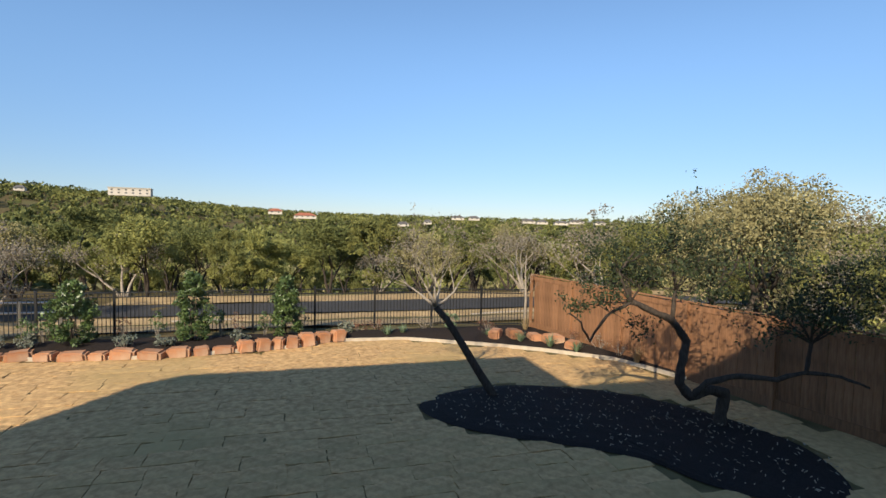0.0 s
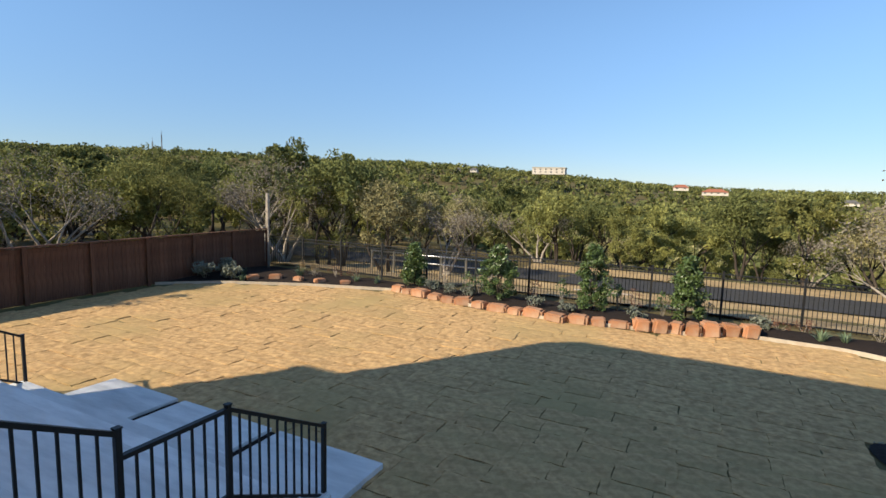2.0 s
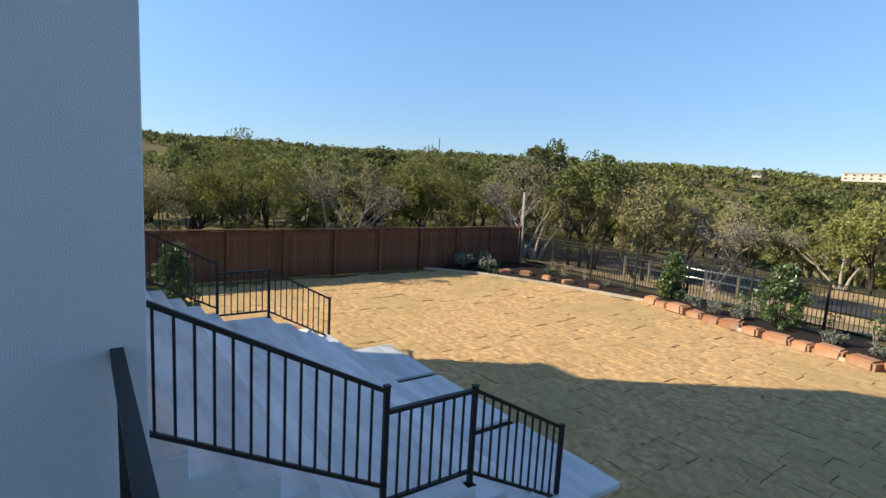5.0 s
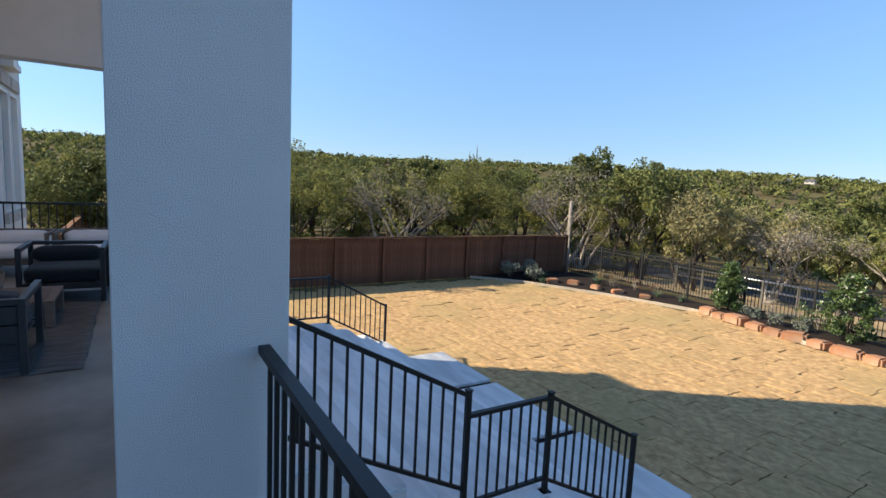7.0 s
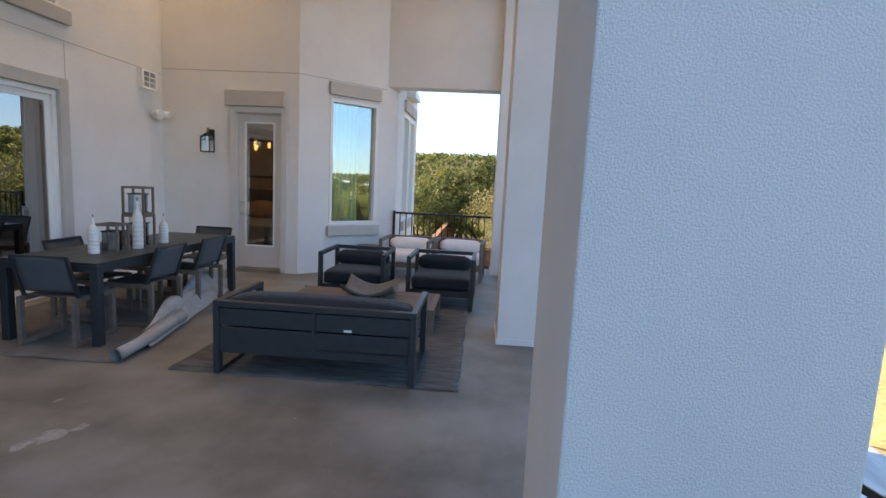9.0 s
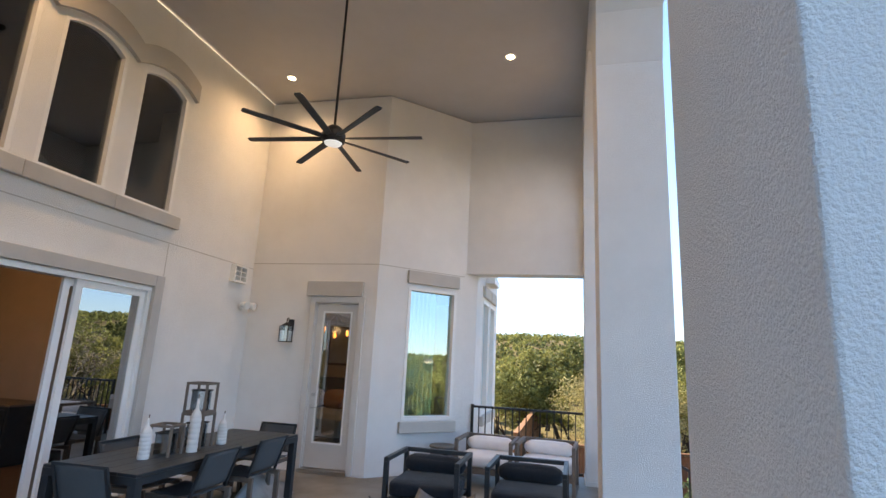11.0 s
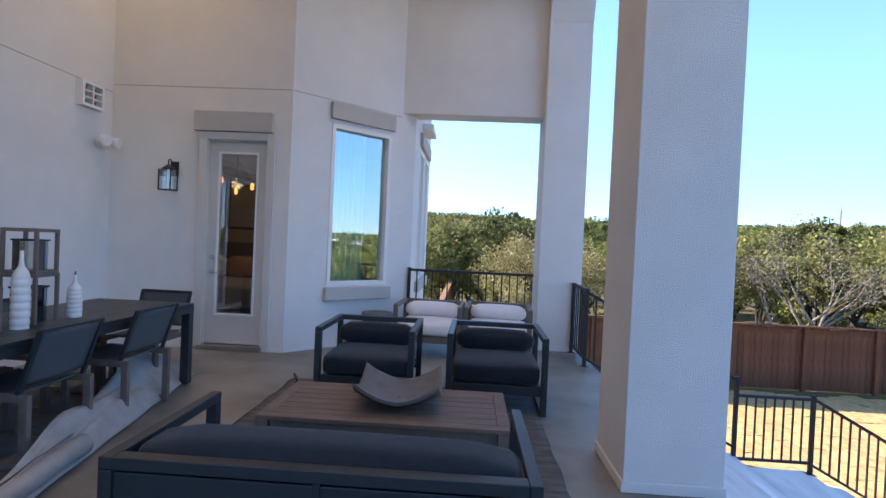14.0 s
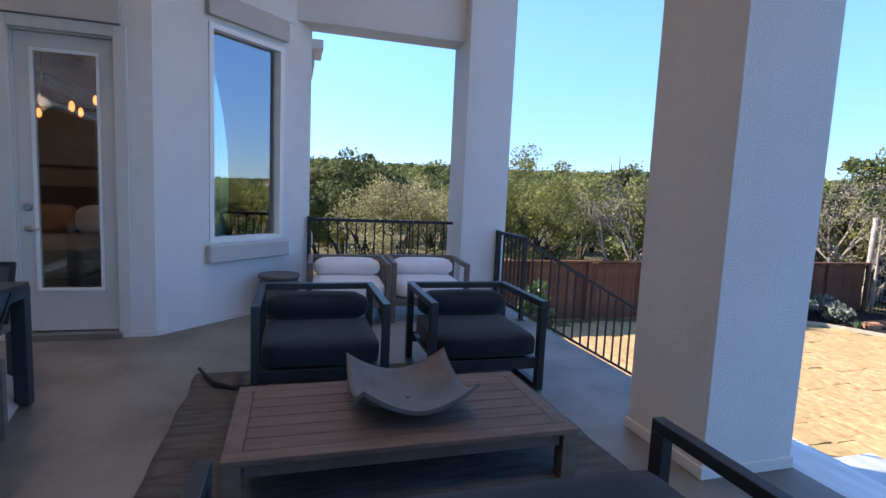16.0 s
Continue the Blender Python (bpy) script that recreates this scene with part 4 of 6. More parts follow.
def window(name, m, s0, s1, z0, z1, pane_mat, label, header=True, sill=True, mullion=False):
    w = tagged(new(name), label, kind="structure")
    w.matrix_world = m
    f = 0.05
    part("window_frame", boxes((s0, -0.12, z0, s0 + f, 0.012, z1), (s1 - f, -0.12, z0, s1, 0.012, z1), (s0 + f, -0.12, z0, s1 - f, 0.012, z0 + f), (s0 + f, -0.12, z1 - f, s1 - f, 0.012, z1)), WHITE, w, "white window frame")
    p = part("window_pane", boxes((s0 + f, -0.075, z0 + f, s1 - f, -0.069, z1 - f)), pane_mat, w)
    p.visible_shadow = False
    if header:
        part("window_header", boxes((s0 - 0.03, 0.0, z1 + 0.06, s1 + 0.03, 0.055, z1 + 0.27), bevel=0.008), TRIM, w, "taupe stucco header")
    if sill:
        part("window_sill", boxes((s0 - 0.04, 0.0, z0 - 0.19, s1 + 0.05, 0.07, z0 - 0.02), bevel=0.01), TRIM, w, "taupe stucco sill")
    return w


BAYLEN = 1.670
window("window_1", BAY, BAYLEN - 1.115, BAYLEN - 0.18, 0.80, 2.88, GLASS, "tall bay window reflecting sky and hills")
window("window_2", BAYFAR, 0.69, 1.39, 0.80, 2.88, GLASS, "tall white-framed window of the far bay")
window("window_3", BAYFAR, 1.54, 2.24, 0.80, 2.88, GLASS, "tall white-framed window of the far bay")


def curtain(m, s0, s1, z0, z1, y):
    bm = bmesh.new()
    n = 60
    top, low = [], []
    for i in range(n + 1):
        s = s0 + (s1 - s0) * i / n
        d = y + 0.03 * math.sin(i * 0.9)
        top.append(bm.verts.new((s, d, z1)))
        low.append(bm.verts.new((s, d * 1.0 + 0.01 * math.sin(i * 1.7), z0)))
    for i in range(n):
        f = bm.faces.new((low[i], low[i + 1], top[i + 1], top[i]))
        f.smooth = True
    o = new("curtain", finish(bm, "curtain", CURTAIN))
    md = o.modifiers.new("thick", "SOLIDIFY")
    md.thickness = 0.004
    o.matrix_world = m
    tagged(o, "pale sheer curtain drawn behind the glass", "curtain")


curtain(BAY, BAYLEN - 1.15, BAYLEN - 0.42, 0.1, 2.9, -0.26)
structure("wall_bay_dark", boxes((-13.5, -0.02, 0.0, -13.4, 1.05, 2.95)), WARMWALL, "plain painted room wall")
structure("floor_bay", (lambda bm: (bm_prism(bm, [(-13.4, -0.13), (-9.82, -0.13), (-10.93, 1.02), (-13.4, 1.06)], -0.1, 0.0), bm)[1])(bmesh.new()), ROOMFLOOR, "dark wooden room floor")
structure("ceiling_bay", (lambda bm: (bm_prism(bm, [(-13.4, -0.13), (-9.82, -0.13), (-10.93, 1.02), (-13.4, 1.06)], 2.95, 3.05), bm)[1])(bmesh.new()), WARMWALL, "plain painted room ceiling")


def arched_window(name, s0, s1):
    z0, zs, rise, top = 3.44, 5.11, 0.14, 5.25
    w = tagged(new(name), "dark upper window with a low arched head", kind="structure")
    w.matrix_world = SOUTH
    n = 14
    arc = [(s0 + (s1 - s0) * i / n, zs + rise * (1 - (2 * i / n - 1) ** 2)) for i in range(n + 1)]

    def band(lo, hi, y0, y1):
        bm = bmesh.new()
        rows = [[bm.verts.new((a[0], y0, a[1])), bm.verts.new((a[0], y1, a[1])), bm.verts.new((b[0], y1, b[1])), bm.verts.new((b[0], y0, b[1]))] for a, b in zip(lo, hi)]
        for a, b in zip(rows, rows[1:]):
            for k in range(4):
                bm.faces.new((a[k], a[(k + 1) % 4], b[(k + 1) % 4], b[k]))
        bm.faces.new(rows[0])
        bm.faces.new(rows[-1][::-1])
        return bm
    part("window_head", band(arc, [(s, top + 0.001) for s, z in arc], -0.15, -0.002), STUCCO, w)
    f = 0.045
    part("window_frame", boxes((s0, -0.11, z0, s0 + f, 0.0, zs), (s1 - f, -0.11, z0, s1, 0.0, zs), (s0 + f, -0.11, z0, s1 - f, 0.0, z0 + f)), WHITE, w, "white window frame")
    part("window_frame", band([(s, z - 0.045) for s, z in arc], arc, -0.11, 0.002), WHITE, w, "white window frame")
    p = part("window_pane", boxes((s0 + f, -0.07, z0 + f, s1 - f, -0.064, top)), DARKGLASS, w)
    p.visible_shadow = False
    wide = [(s0 - 0.12 + (s1 - s0 + 0.24) * i / n, zs + 0.03 + (rise + 0.02) * (1 - (2 * i / n - 1) ** 2)) for i in range(n + 1)]
    part("eyebrow", band(wide, [(s, z + 0.26) for s, z in wide], 0.0, 0.06), TRIM, w, "taupe arched stucco eyebrow")
    part("window_sill", boxes((s0 - 0.12, 0.0, z0 - 0.17, s1 + 0.12, 0.07, z0 - 0.0), bevel=0.01), TRIM, w, "taupe stucco sill")


arched_window("window_4", 6.80, 7.60)
arched_window("window_5", 5.74, 6.56)
arched_window("window_6", 4.68, 5.50)


def glazed_door():
    d = tagged(new("door_1"), "closed pale grey door with one tall pane", kind="structure")
    d.matrix_world = WEST
    y0, y1 = -0.97, -0.235
    part("door_frame", boxes((y0 - 0.10, 0.0, 0.0, y0, 0.035, 2.64), (y1, 0.0, 0.0, y1 + 0.10, 0.035, 2.64), (y0, 0.0, 2.545, y1, 0.035, 2.64), bevel=0.006), DOORPAINT, d, "pale grey moulded door casing")
    part("door_frame", boxes((y0, -0.19, 0.06, y0 + 0.012, 0.0, 2.54), (y1 - 0.012, -0.19, 0.06, y1, 0.0, 2.54), (y0, -0.19, 2.532, y1, 0.0, 2.544)), DOORPAINT, d)
    part("door_header", boxes((y0 - 0.17, 0.0, 2.645, y1 + 0.06, 0.06, 2.885), bevel=0.008), TRIM, d, "taupe stucco header")
    part("threshold", boxes((y0 - 0.03, -0.19, 0.0, y1 + 0.03, 0.07, 0.055), bevel=0.006), STEEL, d, "dull metal threshold")
    a, b = y0 + 0.014, y1 - 0.014
    leaf = part("door_leaf", boxes((a, -0.085, 0.065, a + 0.125, -0.04, 2.528), (b - 0.125, -0.085, 0.065, b, -0.04, 2.528), (a + 0.125, -0.085, 0.065, b - 0.125, -0.04, 0.43), (a + 0.125, -0.085, 2.39, b - 0.125, -0.04, 2.528)), DOORPAINT, d)
    part("glazing_bead", boxes((a + 0.105, -0.04, 0.41, a + 0.13, -0.028, 2.41), (b - 0.13, -0.04, 0.41, b - 0.105, -0.028, 2.41), (a + 0.13, -0.04, 0.41, b - 0.13, -0.028, 0.435), (a + 0.13, -0.04, 2.385, b - 0.13, -0.028, 2.41), bevel=0.003), WHITE, leaf)
    p = part("door_pane", boxes((a + 0.125, -0.066, 0.43, b - 0.125, -0.060, 2.39)), DOORGLASS, d)
    p.visible_shadow = False
    bm = bmesh.new()
    bm_tube(bm, [(a + 0.06, -0.04, 0.94), (a + 0.06, 0.01, 0.94), (a + 0.075, 0.025, 0.94), (a + 0.17, 0.025, 0.94)], [0.012, 0.012, 0.011, 0.009])
    bm_tube(bm, [(a + 0.06, -0.04, 0.94), (a + 0.06, -0.026, 0.94)], [0.032, 0.03], 16)
    part("door_handle", bm, STEEL, d, "nickel lever handle")
    bm = bmesh.new()
    bm_tube(bm, [(a + 0.06, -0.04, 1.12), (a + 0.06, -0.018, 1.12)], [0.032, 0.026], 16)
    part("deadbolt", bm, STEEL, d, "round nickel deadbolt")


glazed_door()


def sliding_door():
    d = tagged(new("door_2"), "wide white sliding glass door standing open", kind="structure")
    d.matrix_world = SOUTH
    s0, s1 = 3.4, 7.50
    part("door_trim", boxes((s1, 0.0, 0.0, s1 + 0.14, 0.055, 2.62), (s0 - 0.14, 0.0, 0.0, s0, 0.055, 2.62), (s0, 0.0, 2.475, s1, 0.055, 2.62), bevel=0.008), TRIM, d, "taupe stucco surround")
    part("door_frame", boxes((s1 - 0.05, -0.18, 0.03, s1 - 0.001, 0.0, 2.469), (s0 + 0.001, -0.18, 0.03, s0 + 0.05, 0.0, 2.469), (s0 + 0.05, -0.18, 2.41, s1 - 0.05, 0.0, 2.469), (s0 + 0.001, -0.18, 0.001, s1 - 0.001, 0.02, 0.03)), WHITE, d, "white sliding door frame")
    for k, (a, b, y) in enumerate(((6.50, 7.45, -0.06), (6.40, 7.34, -0.12))):
        leaf = part("door_leaf", boxes((a, y - 0.02, 0.035, a + 0.08, y + 0.02, 2.41), (b - 0.07, y - 0.02, 0.035, b, y + 0.02, 2.41), (a + 0.08, y - 0.02, 0.035, b - 0.07, y + 0.02, 0.13), (a + 0.08, y - 0.02, 2.33, b - 0.07, y + 0.02, 2.41)), WHITE, d, "white sliding panel")
        p = part("door_pane", boxes((a + 0.08, y - 0.004, 0.13, b - 0.07, y + 0.004, 2.33)), SLIDEGLASS, leaf)
        p.visible_shadow = False


sliding_door()

# scored joints in the stucco
structure("trim_joint_south", boxes((-9.58, WALL_Y - 0.001, 3.075, 3.0, WALL_Y + 0.002, 3.087), (-7.66, WALL_Y - 0.001, 2.63, -7.65, WALL_Y + 0.002, 3.075), bevel=0), TRIM, "thin scored joint in the stucco")
structure("trim_joint_west", boxes((DOOR_X - 0.001, WALL_Y + 0.003, 3.17, DOOR_X + 0.002, 0.03, 3.182)), TRIM, "thin scored joint in the stucco")
j = boxes((0.01, -0.001, 3.17, 1.65, 0.002, 3.182))
bmesh.ops.transform(j, matrix=BAY, verts=j.verts)
structure("trim_joint_bay", j, TRIM, "thin scored joint in the stucco")
structure("baseboard_south", boxes((-9.58, WALL_Y, 0.0, -7.52, WALL_Y + 0.012, 0.05)), STUCCO, "low white stucco base")
structure("baseboard_west", boxes((DOOR_X, WALL_Y + 0.013, 0.0, DOOR_X + 0.012, -1.13, 0.05), (DOOR_X, -0.15, 0.0, DOOR_X + 0.012, 0.03, 0.05)), STUCCO, "low white stucco base")
j = boxes((0.01, 0.0, 0.0, 1.65, 0.012, 0.05))
bmesh.ops.transform(j, matrix=BAY, verts=j.verts)
structure("baseboard_bay", j, STUCCO, "low white stucco base")
# eave end of the bay beyond the opening
structure("trim_bay_eave", boxes((-12.6, 1.401, 3.24, -11.9, 1.578, 3.36), bevel=0.01), WHITE, "pale eave board over the far bay")

# ---- furniture ----
def soft_box(bm, x0, y0, z0, x1, y1, z1, puff=0.02, r=0.05):
    """A cushion: a rounded box with slightly swollen faces."""
    start = len(bm.verts)
    v = bmesh.ops.create_cube(bm, size=2.0)["verts"]
    edges = list({e for q in v for e in q.link_edges})
    bmesh.ops.subdivide_edges(bm, edges=edges, cuts=7, use_grid_fill=True)
    bm.verts.ensure_lookup_table()
    c = Vector(((x0 + x1) / 2, (y0 + y1) / 2, (z0 + z1) / 2))
    h = Vector(((x1 - x0) / 2, (y1 - y0) / 2, (z1 - z0) / 2))
    rr = min(r, min(h) * 0.95)
    for q in list(bm.verts)[start:]:
        p = Vector((q.co.x * h.x, q.co.y * h.y, q.co.z * h.z))
        core = Vector((max(-h.x + rr, min(h.x - rr, p.x)), max(-h.y + rr, min(h.y - rr, p.y)), max(-h.z + rr, min(h.z - rr, p.z))))
        d = p - core
        if d.length > 1e-6:
            p = core + d.normalized() * rr
        u = q.co
        p += Vector((u.x * (1 - u.y ** 2) * (1 - u.z ** 2), u.y * (1 - u.x ** 2) * (1 - u.z ** 2), u.z * (1 - u.x ** 2) * (1 - u.y ** 2))) * puff
        q.co = c + p
    for f in bm.faces:
        f.smooth = True


def cushion(name, parent, row, mat, label="", puff=0.02, r=0.05):
    bm = bmesh.new()
    soft_box(bm, *row, puff=puff, r=r)
    return part(name, bm, mat, parent, label)


def frame_chair(m, w, d, h, frame_mat, cloth, name, label, category, group, seat_z=0.24, back_slats=False, bolster=(0.2, 0.19)):
    """Low lounge seat of flat bars: front faces +x, back at -x; origin at the middle of the footprint."""
    c = thing(name, m, label, category, group)
    t, b = 0.062, 0.05
    for y in (-w / 2 + b / 2, w / 2 - b / 2):
        part("arm", boxes((-d / 2, y - b / 2, h - t * 0.75, d / 2, y + b / 2, h), bevel=0.004), frame_mat, c)
        part("leg", boxes((-d / 2, y - b / 2, 0.0, -d / 2 + t, y + b / 2, h - t * 0.75 - 0.001), bevel=0.004), frame_mat, c)
        part("leg", boxes((d / 2 - t, y - b / 2, 0.0, d / 2, y + b / 2, h - t * 0.75 - 0.001), bevel=0.004), frame_mat, c)
        part("runner", boxes((-d / 2 + t, y - b / 2, 0.0, d / 2 - t, y + b / 2, 0.035), bevel=0.004), frame_mat, c)
    y0, y1 = -w / 2 + b, w / 2 - b
    part("seat_frame", boxes((d / 2 - t, y0, seat_z - 0.08, d / 2 - 0.012, y1, seat_z), (-d / 2 + 0.012, y0, seat_z - 0.08, -d / 2 + t, y1, seat_z), (-d / 2 + t, y0, seat_z - 0.03, d / 2 - t, y1, seat_z - 0.01), bevel=0.004), frame_mat, c)
    part("back_rail", boxes((-d / 2, y0, h - t * 0.75, -d / 2 + t, y1, h), bevel=0.004), frame_mat, c)
    if back_slats:
        half = (y0 + y1) / 2
        for ya, yb in ((y0, half - 0.012), (half + 0.012, y1)):
            part("back_panel", boxes((-d / 2 + 0.012, ya, 0.392, -d / 2 + 0.045, yb, h - t * 0.75 - 0.012), bevel=0.004), frame_mat, c)
            part("back_panel", boxes((-d / 2 + 0.012, ya, 0.235, -d / 2 + 0.045, yb, 0.38), bevel=0.004), frame_mat, c)
        part("back_post", boxes((-d / 2 + 0.01, half - 0.012, 0.22, -d / 2 + 0.05, half + 0.012, h - t * 0.75)), frame_mat, c)
        part("care_tag", boxes((-d / 2 + 0.005, half - 0.30, 0.40, -d / 2 + 0.012, half - 0.24, 0.418)), WHITE, c, "small white sewn tag")
    cushion("seat_cushion", c, (-d / 2 + t + 0.01, y0 + 0.008, seat_z, d / 2 - 0.01, y1 - 0.008, seat_z + 0.17), cloth, puff=0.012, r=0.05)
    cushion("back_cushion", c, (-d / 2 + t, y0 + 0.015, seat_z + 0.165, -d / 2 + t + bolster[0], y1 - 0.015, seat_z + 0.165 + bolster[1]), cloth, puff=0.015, r=0.085)
    return c


sofa = frame_chair(pose(-5.68, 1.745, 0.012, 0, 0, 180), 1.60, 0.83, 0.585, DARK, NAVY, "outdoor_sofa", "charcoal metal outdoor sofa with dark cushions", "sofa", "", back_slats=True, seat_z=0.25, bolster=(0.30, 0.20))
arm1 = frame_chair(pose(-8.18, 1.40, 0.012), 0.85, 0.82, 0.65, DARK, NAVY, "lounge_chair", "charcoal metal lounge chair with dark cushions", "armchair", "dark lounge chairs")
copy_thing(arm1, pose(-8.19, 2.53, 0.012, 0, 0, -1))
love = frame_chair(pose(-10.12, 1.79, 0.0, 0, 0, -3), 0.84, 0.78, 0.64, GREYTEAK, WHITECLOTH, "teak_lounge_chair", "weathered teak lounge chair with white cushions", "armchair", "white lounge chairs", seat_z=0.26)
copy_thing(love, pose(-10.16, 2.66, 0.0, 0, 0, -4))


def coffee_table():
    t = thing("coffee_table", pose(-7.08, 1.75, 0.012), "low weathered wooden slatted coffee table", "coffee table")
    d, w, h = 0.82, 1.62, 0.265
    n = 6
    inner = d - 0.16
    for i in range(n):
        x = -inner / 2 + inner * i / n
        part("slat", boxes((x + 0.003, -w / 2 + 0.082, h - 0.028, x + inner / n - 0.003, w / 2 - 0.082, h), bevel=0.003), TEAK, t)
    for x in (-d / 2, d / 2 - 0.08):
        part("edge_board", boxes((x, -w / 2, h - 0.03, x + 0.08, w / 2, h), bevel=0.004), TEAK, t)
    for y in (-w / 2, w / 2 - 0.08):
        part("edge_board", boxes((-d / 2 + 0.081, y, h - 0.03, d / 2 - 0.081, y + 0.08, h), bevel=0.004), GREYTEAK, t)
    for x in (-d / 2 + 0.02, d / 2 - 0.04):
        part("apron", boxes((x, -w / 2 + 0.09, h - 0.085, x + 0.02, w / 2 - 0.09, h - 0.031)), GREYTEAK, t)
    for x in (-d / 2, d / 2 - 0.08):
        for y in (-w / 2, w / 2 - 0.08):
            part("leg", boxes((x, y, 0.0, x + 0.08, y + 0.08, h - 0.031), bevel=0.004), GREYTEAK, t)


coffee_table()


def stone_dish():
    bm = bmesh.new()
    n, half, th = 18, 0.30, 0.022
    grids = []
    for off in (0, th):
        g = []
        for j in range(n + 1):
            for i in range(n + 1):
                u, v = 2 * i / n - 1, 2 * j / n - 1
                z = 0.035 + 0.055 * (u * u + v * v) + 0.05 * (abs(u * v)) ** 1.6 * 1.2
                g.append(bm.verts.new((u * half * (1 - 0.05 * v * v), v * half * (1 - 0.05 * u * u), z - (th if off == 0 else 0) + off * 0)))
        grids.append(g)
    m = n + 1
    for k, g in enumerate(grids):
        for j in range(n):
            for i in range(n):
                f = bm.faces.new((g[j * m + i], g[j * m + i + 1], g[(j + 1) * m + i + 1], g[(j + 1) * m + i]))
                f.smooth = True
    ring = list(range(m)) + [j * m + n for j in range(1, m)] + [n * m + i for i in range(n - 1, -1, -1)] + [j * m for j in range(n - 1, 0, -1)]
    for i in range(len(ring)):
        a, b = ring[i], ring[(i + 1) % len(ring)]
        bm.faces.new((grids[0][a], grids[0][b], grids[1][b], grids[1][a]))
    d = thing("stone_dish", pose(-7.10, 1.80, 0.278, 0, 0, 2), "square curved grey stone dish on the coffee table", "dish")
    part("dish_shell", bm, STONEBOWL, d)
    bm = bmesh.new()
    bm_lathe(bm, [(0.10, 0.0), (0.10, 0.02)], sides=24)
    part("foot", bm, STONEBOWL, d)
    bm = bmesh.new()
    bm_lathe(bm, [(0.012, 0.03), (0.010, 0.038)], 0.0, 0.0, 12)
    part("drain_hole", bm, IRON, d, "small dark drain hole")


stone_dish()


def drum_stool():
    s = thing("drum_side_table", pose(-10.22, 1.08, 0.0), "round grey concrete drum side table", "side table")
    bm = bmesh.new()
    bm_lathe(bm, [(0.165, 0.0), (0.185, 0.03), (0.20, 0.2), (0.198, 0.40), (0.19, 0.42)], sides=32)
    part("drum", bm, STONEBOWL, s)
    bm = bmesh.new()
    bm_lathe(bm, [(0.20, 0.42), (0.215, 0.43), (0.215, 0.45), (0.205, 0.46)], sides=32)
    part("table_top", bm, STONEBOWL, s)
    part("hand_hole", boxes((0.16, 0.04, 0.33, 0.204, 0.12, 0.37), bevel=0.01), IRON, s, "dark oval grip hole")


drum_stool()


def wavy_rug(name, x0, x1, y0, y1, label, mat, z=0.0, skew=0.0):
    bm = bmesh.new()
    nx, ny = 40, 40
    rows = []
    for j in range(ny + 1):
        rows.append([bm.verts.new((x0 + (x1 - x0) * i / nx + 0.02 * noise.noise(Vector((j * 0.3, i * 0.3, 2))), y0 + (y1 + skew * (i / nx - 1) - y0) * j / ny + 0.02 * noise.noise(Vector((i * 0.3, j * 0.3, 9))), z + 0.010 + 0.012 * max(0, noise.noise(Vector((i * 0.35, j * 0.12, 5)))))) for i in range(nx + 1)])
    for a, b in zip(rows, rows[1:]):
        for i in range(nx):
            f = bm.faces.new((a[i], a[i + 1], b[i + 1], b[i]))
            f.smooth = True
    o = new(name, finish(bm, name, mat))
    md = o.modifiers.new("thick", "SOLIDIFY")
    md.thickness, md.offset = 0.008, -1
    return tagged(o, label, "rug")


wavy_rug("area_rug", -8.50, -5.28, 0.56, 2.89, "grey woven outdoor rug under the lounge seats", RUG)
wavy_rug("area_rug", -8.35, -5.32, -1.95, 0.12, "flat taupe outdoor rug under the dining table", DRUG, 0.0, 0.55)


def rolled_canvas():
    r = thing("rolled_rug", pose(-5.25, 0.22, 0.0), "pale rug rolled up with one loose corner", "rug")
    bm = bmesh.new()
    n = 30
    prof = []
    for k in range(46):
        a = k * 0.30
        rad = 0.030 + 0.042 * k / 45
        prof.append((rad * math.cos(a), rad * math.sin(a)))
    a, b = Vector((-0.08, -0.13, 0.075)), Vector((-1.25, -0.26, 0.075))
    last = None
    way = (b - a).normalized()
    side = Vector((-way.y, way.x, 0))
    for i in range(n + 1):
        t = i / n
        c = a.lerp(b, t) + Vector((0, 0.02 * math.sin(t * 5), 0.02 * t))
        g = 0.85 + 0.25 * t + 0.04 * math.sin(t * 21)
        row = [bm.verts.new(c + side * (u * g) + Vector((0, 0, v * g))) for u, v in prof]
        if last:
            for k in range(len(prof) - 1):
                f = bm.faces.new((last[k], row[k], row[k + 1], last[k + 1]))
                f.smooth = True
        last = row
    part("roll", bm, PALECLOTH, r)
    bm = bmesh.new()
    n = 26
    c0, c1, c2, c3 = Vector((-0.45, -0.09, 0.02)), Vector((-3.15, -0.62, 0.015)), Vector((-2.85, -0.93, 0.30)), Vector((-0.55, -0.24, 0.13))
    rows = []
    for j in range(n + 1):
        v = j / n
        row = []
        for i in range(n + 1):
            u = i / n
            p = c0.lerp(c1, u).lerp(c3.lerp(c2, u), v)
            p.z += 0.06 * math.sin(math.pi * min(1, v * 0.9)) * math.sin(math.pi * (0.15 + 0.8 * u)) + 0.035 * math.sin(u * 13 + v * 4) * v + 0.03 * noise.noise(Vector((u * 5, v * 5, 1)))
            row.append(bm.verts.new(p))
        rows.append(row)
    for p, q in zip(rows, rows[1:]):
        for i in range(n):
            f = bm.faces.new((p[i], p[i + 1], q[i + 1], q[i]))
            f.smooth = True
    o = part("loose_corner", bm, PALECLOTH, r, "creased loose corner of the rug")
    md = o.modifiers.new("thick", "SOLIDIFY")
    md.thickness = 0.006


rolled_canvas()


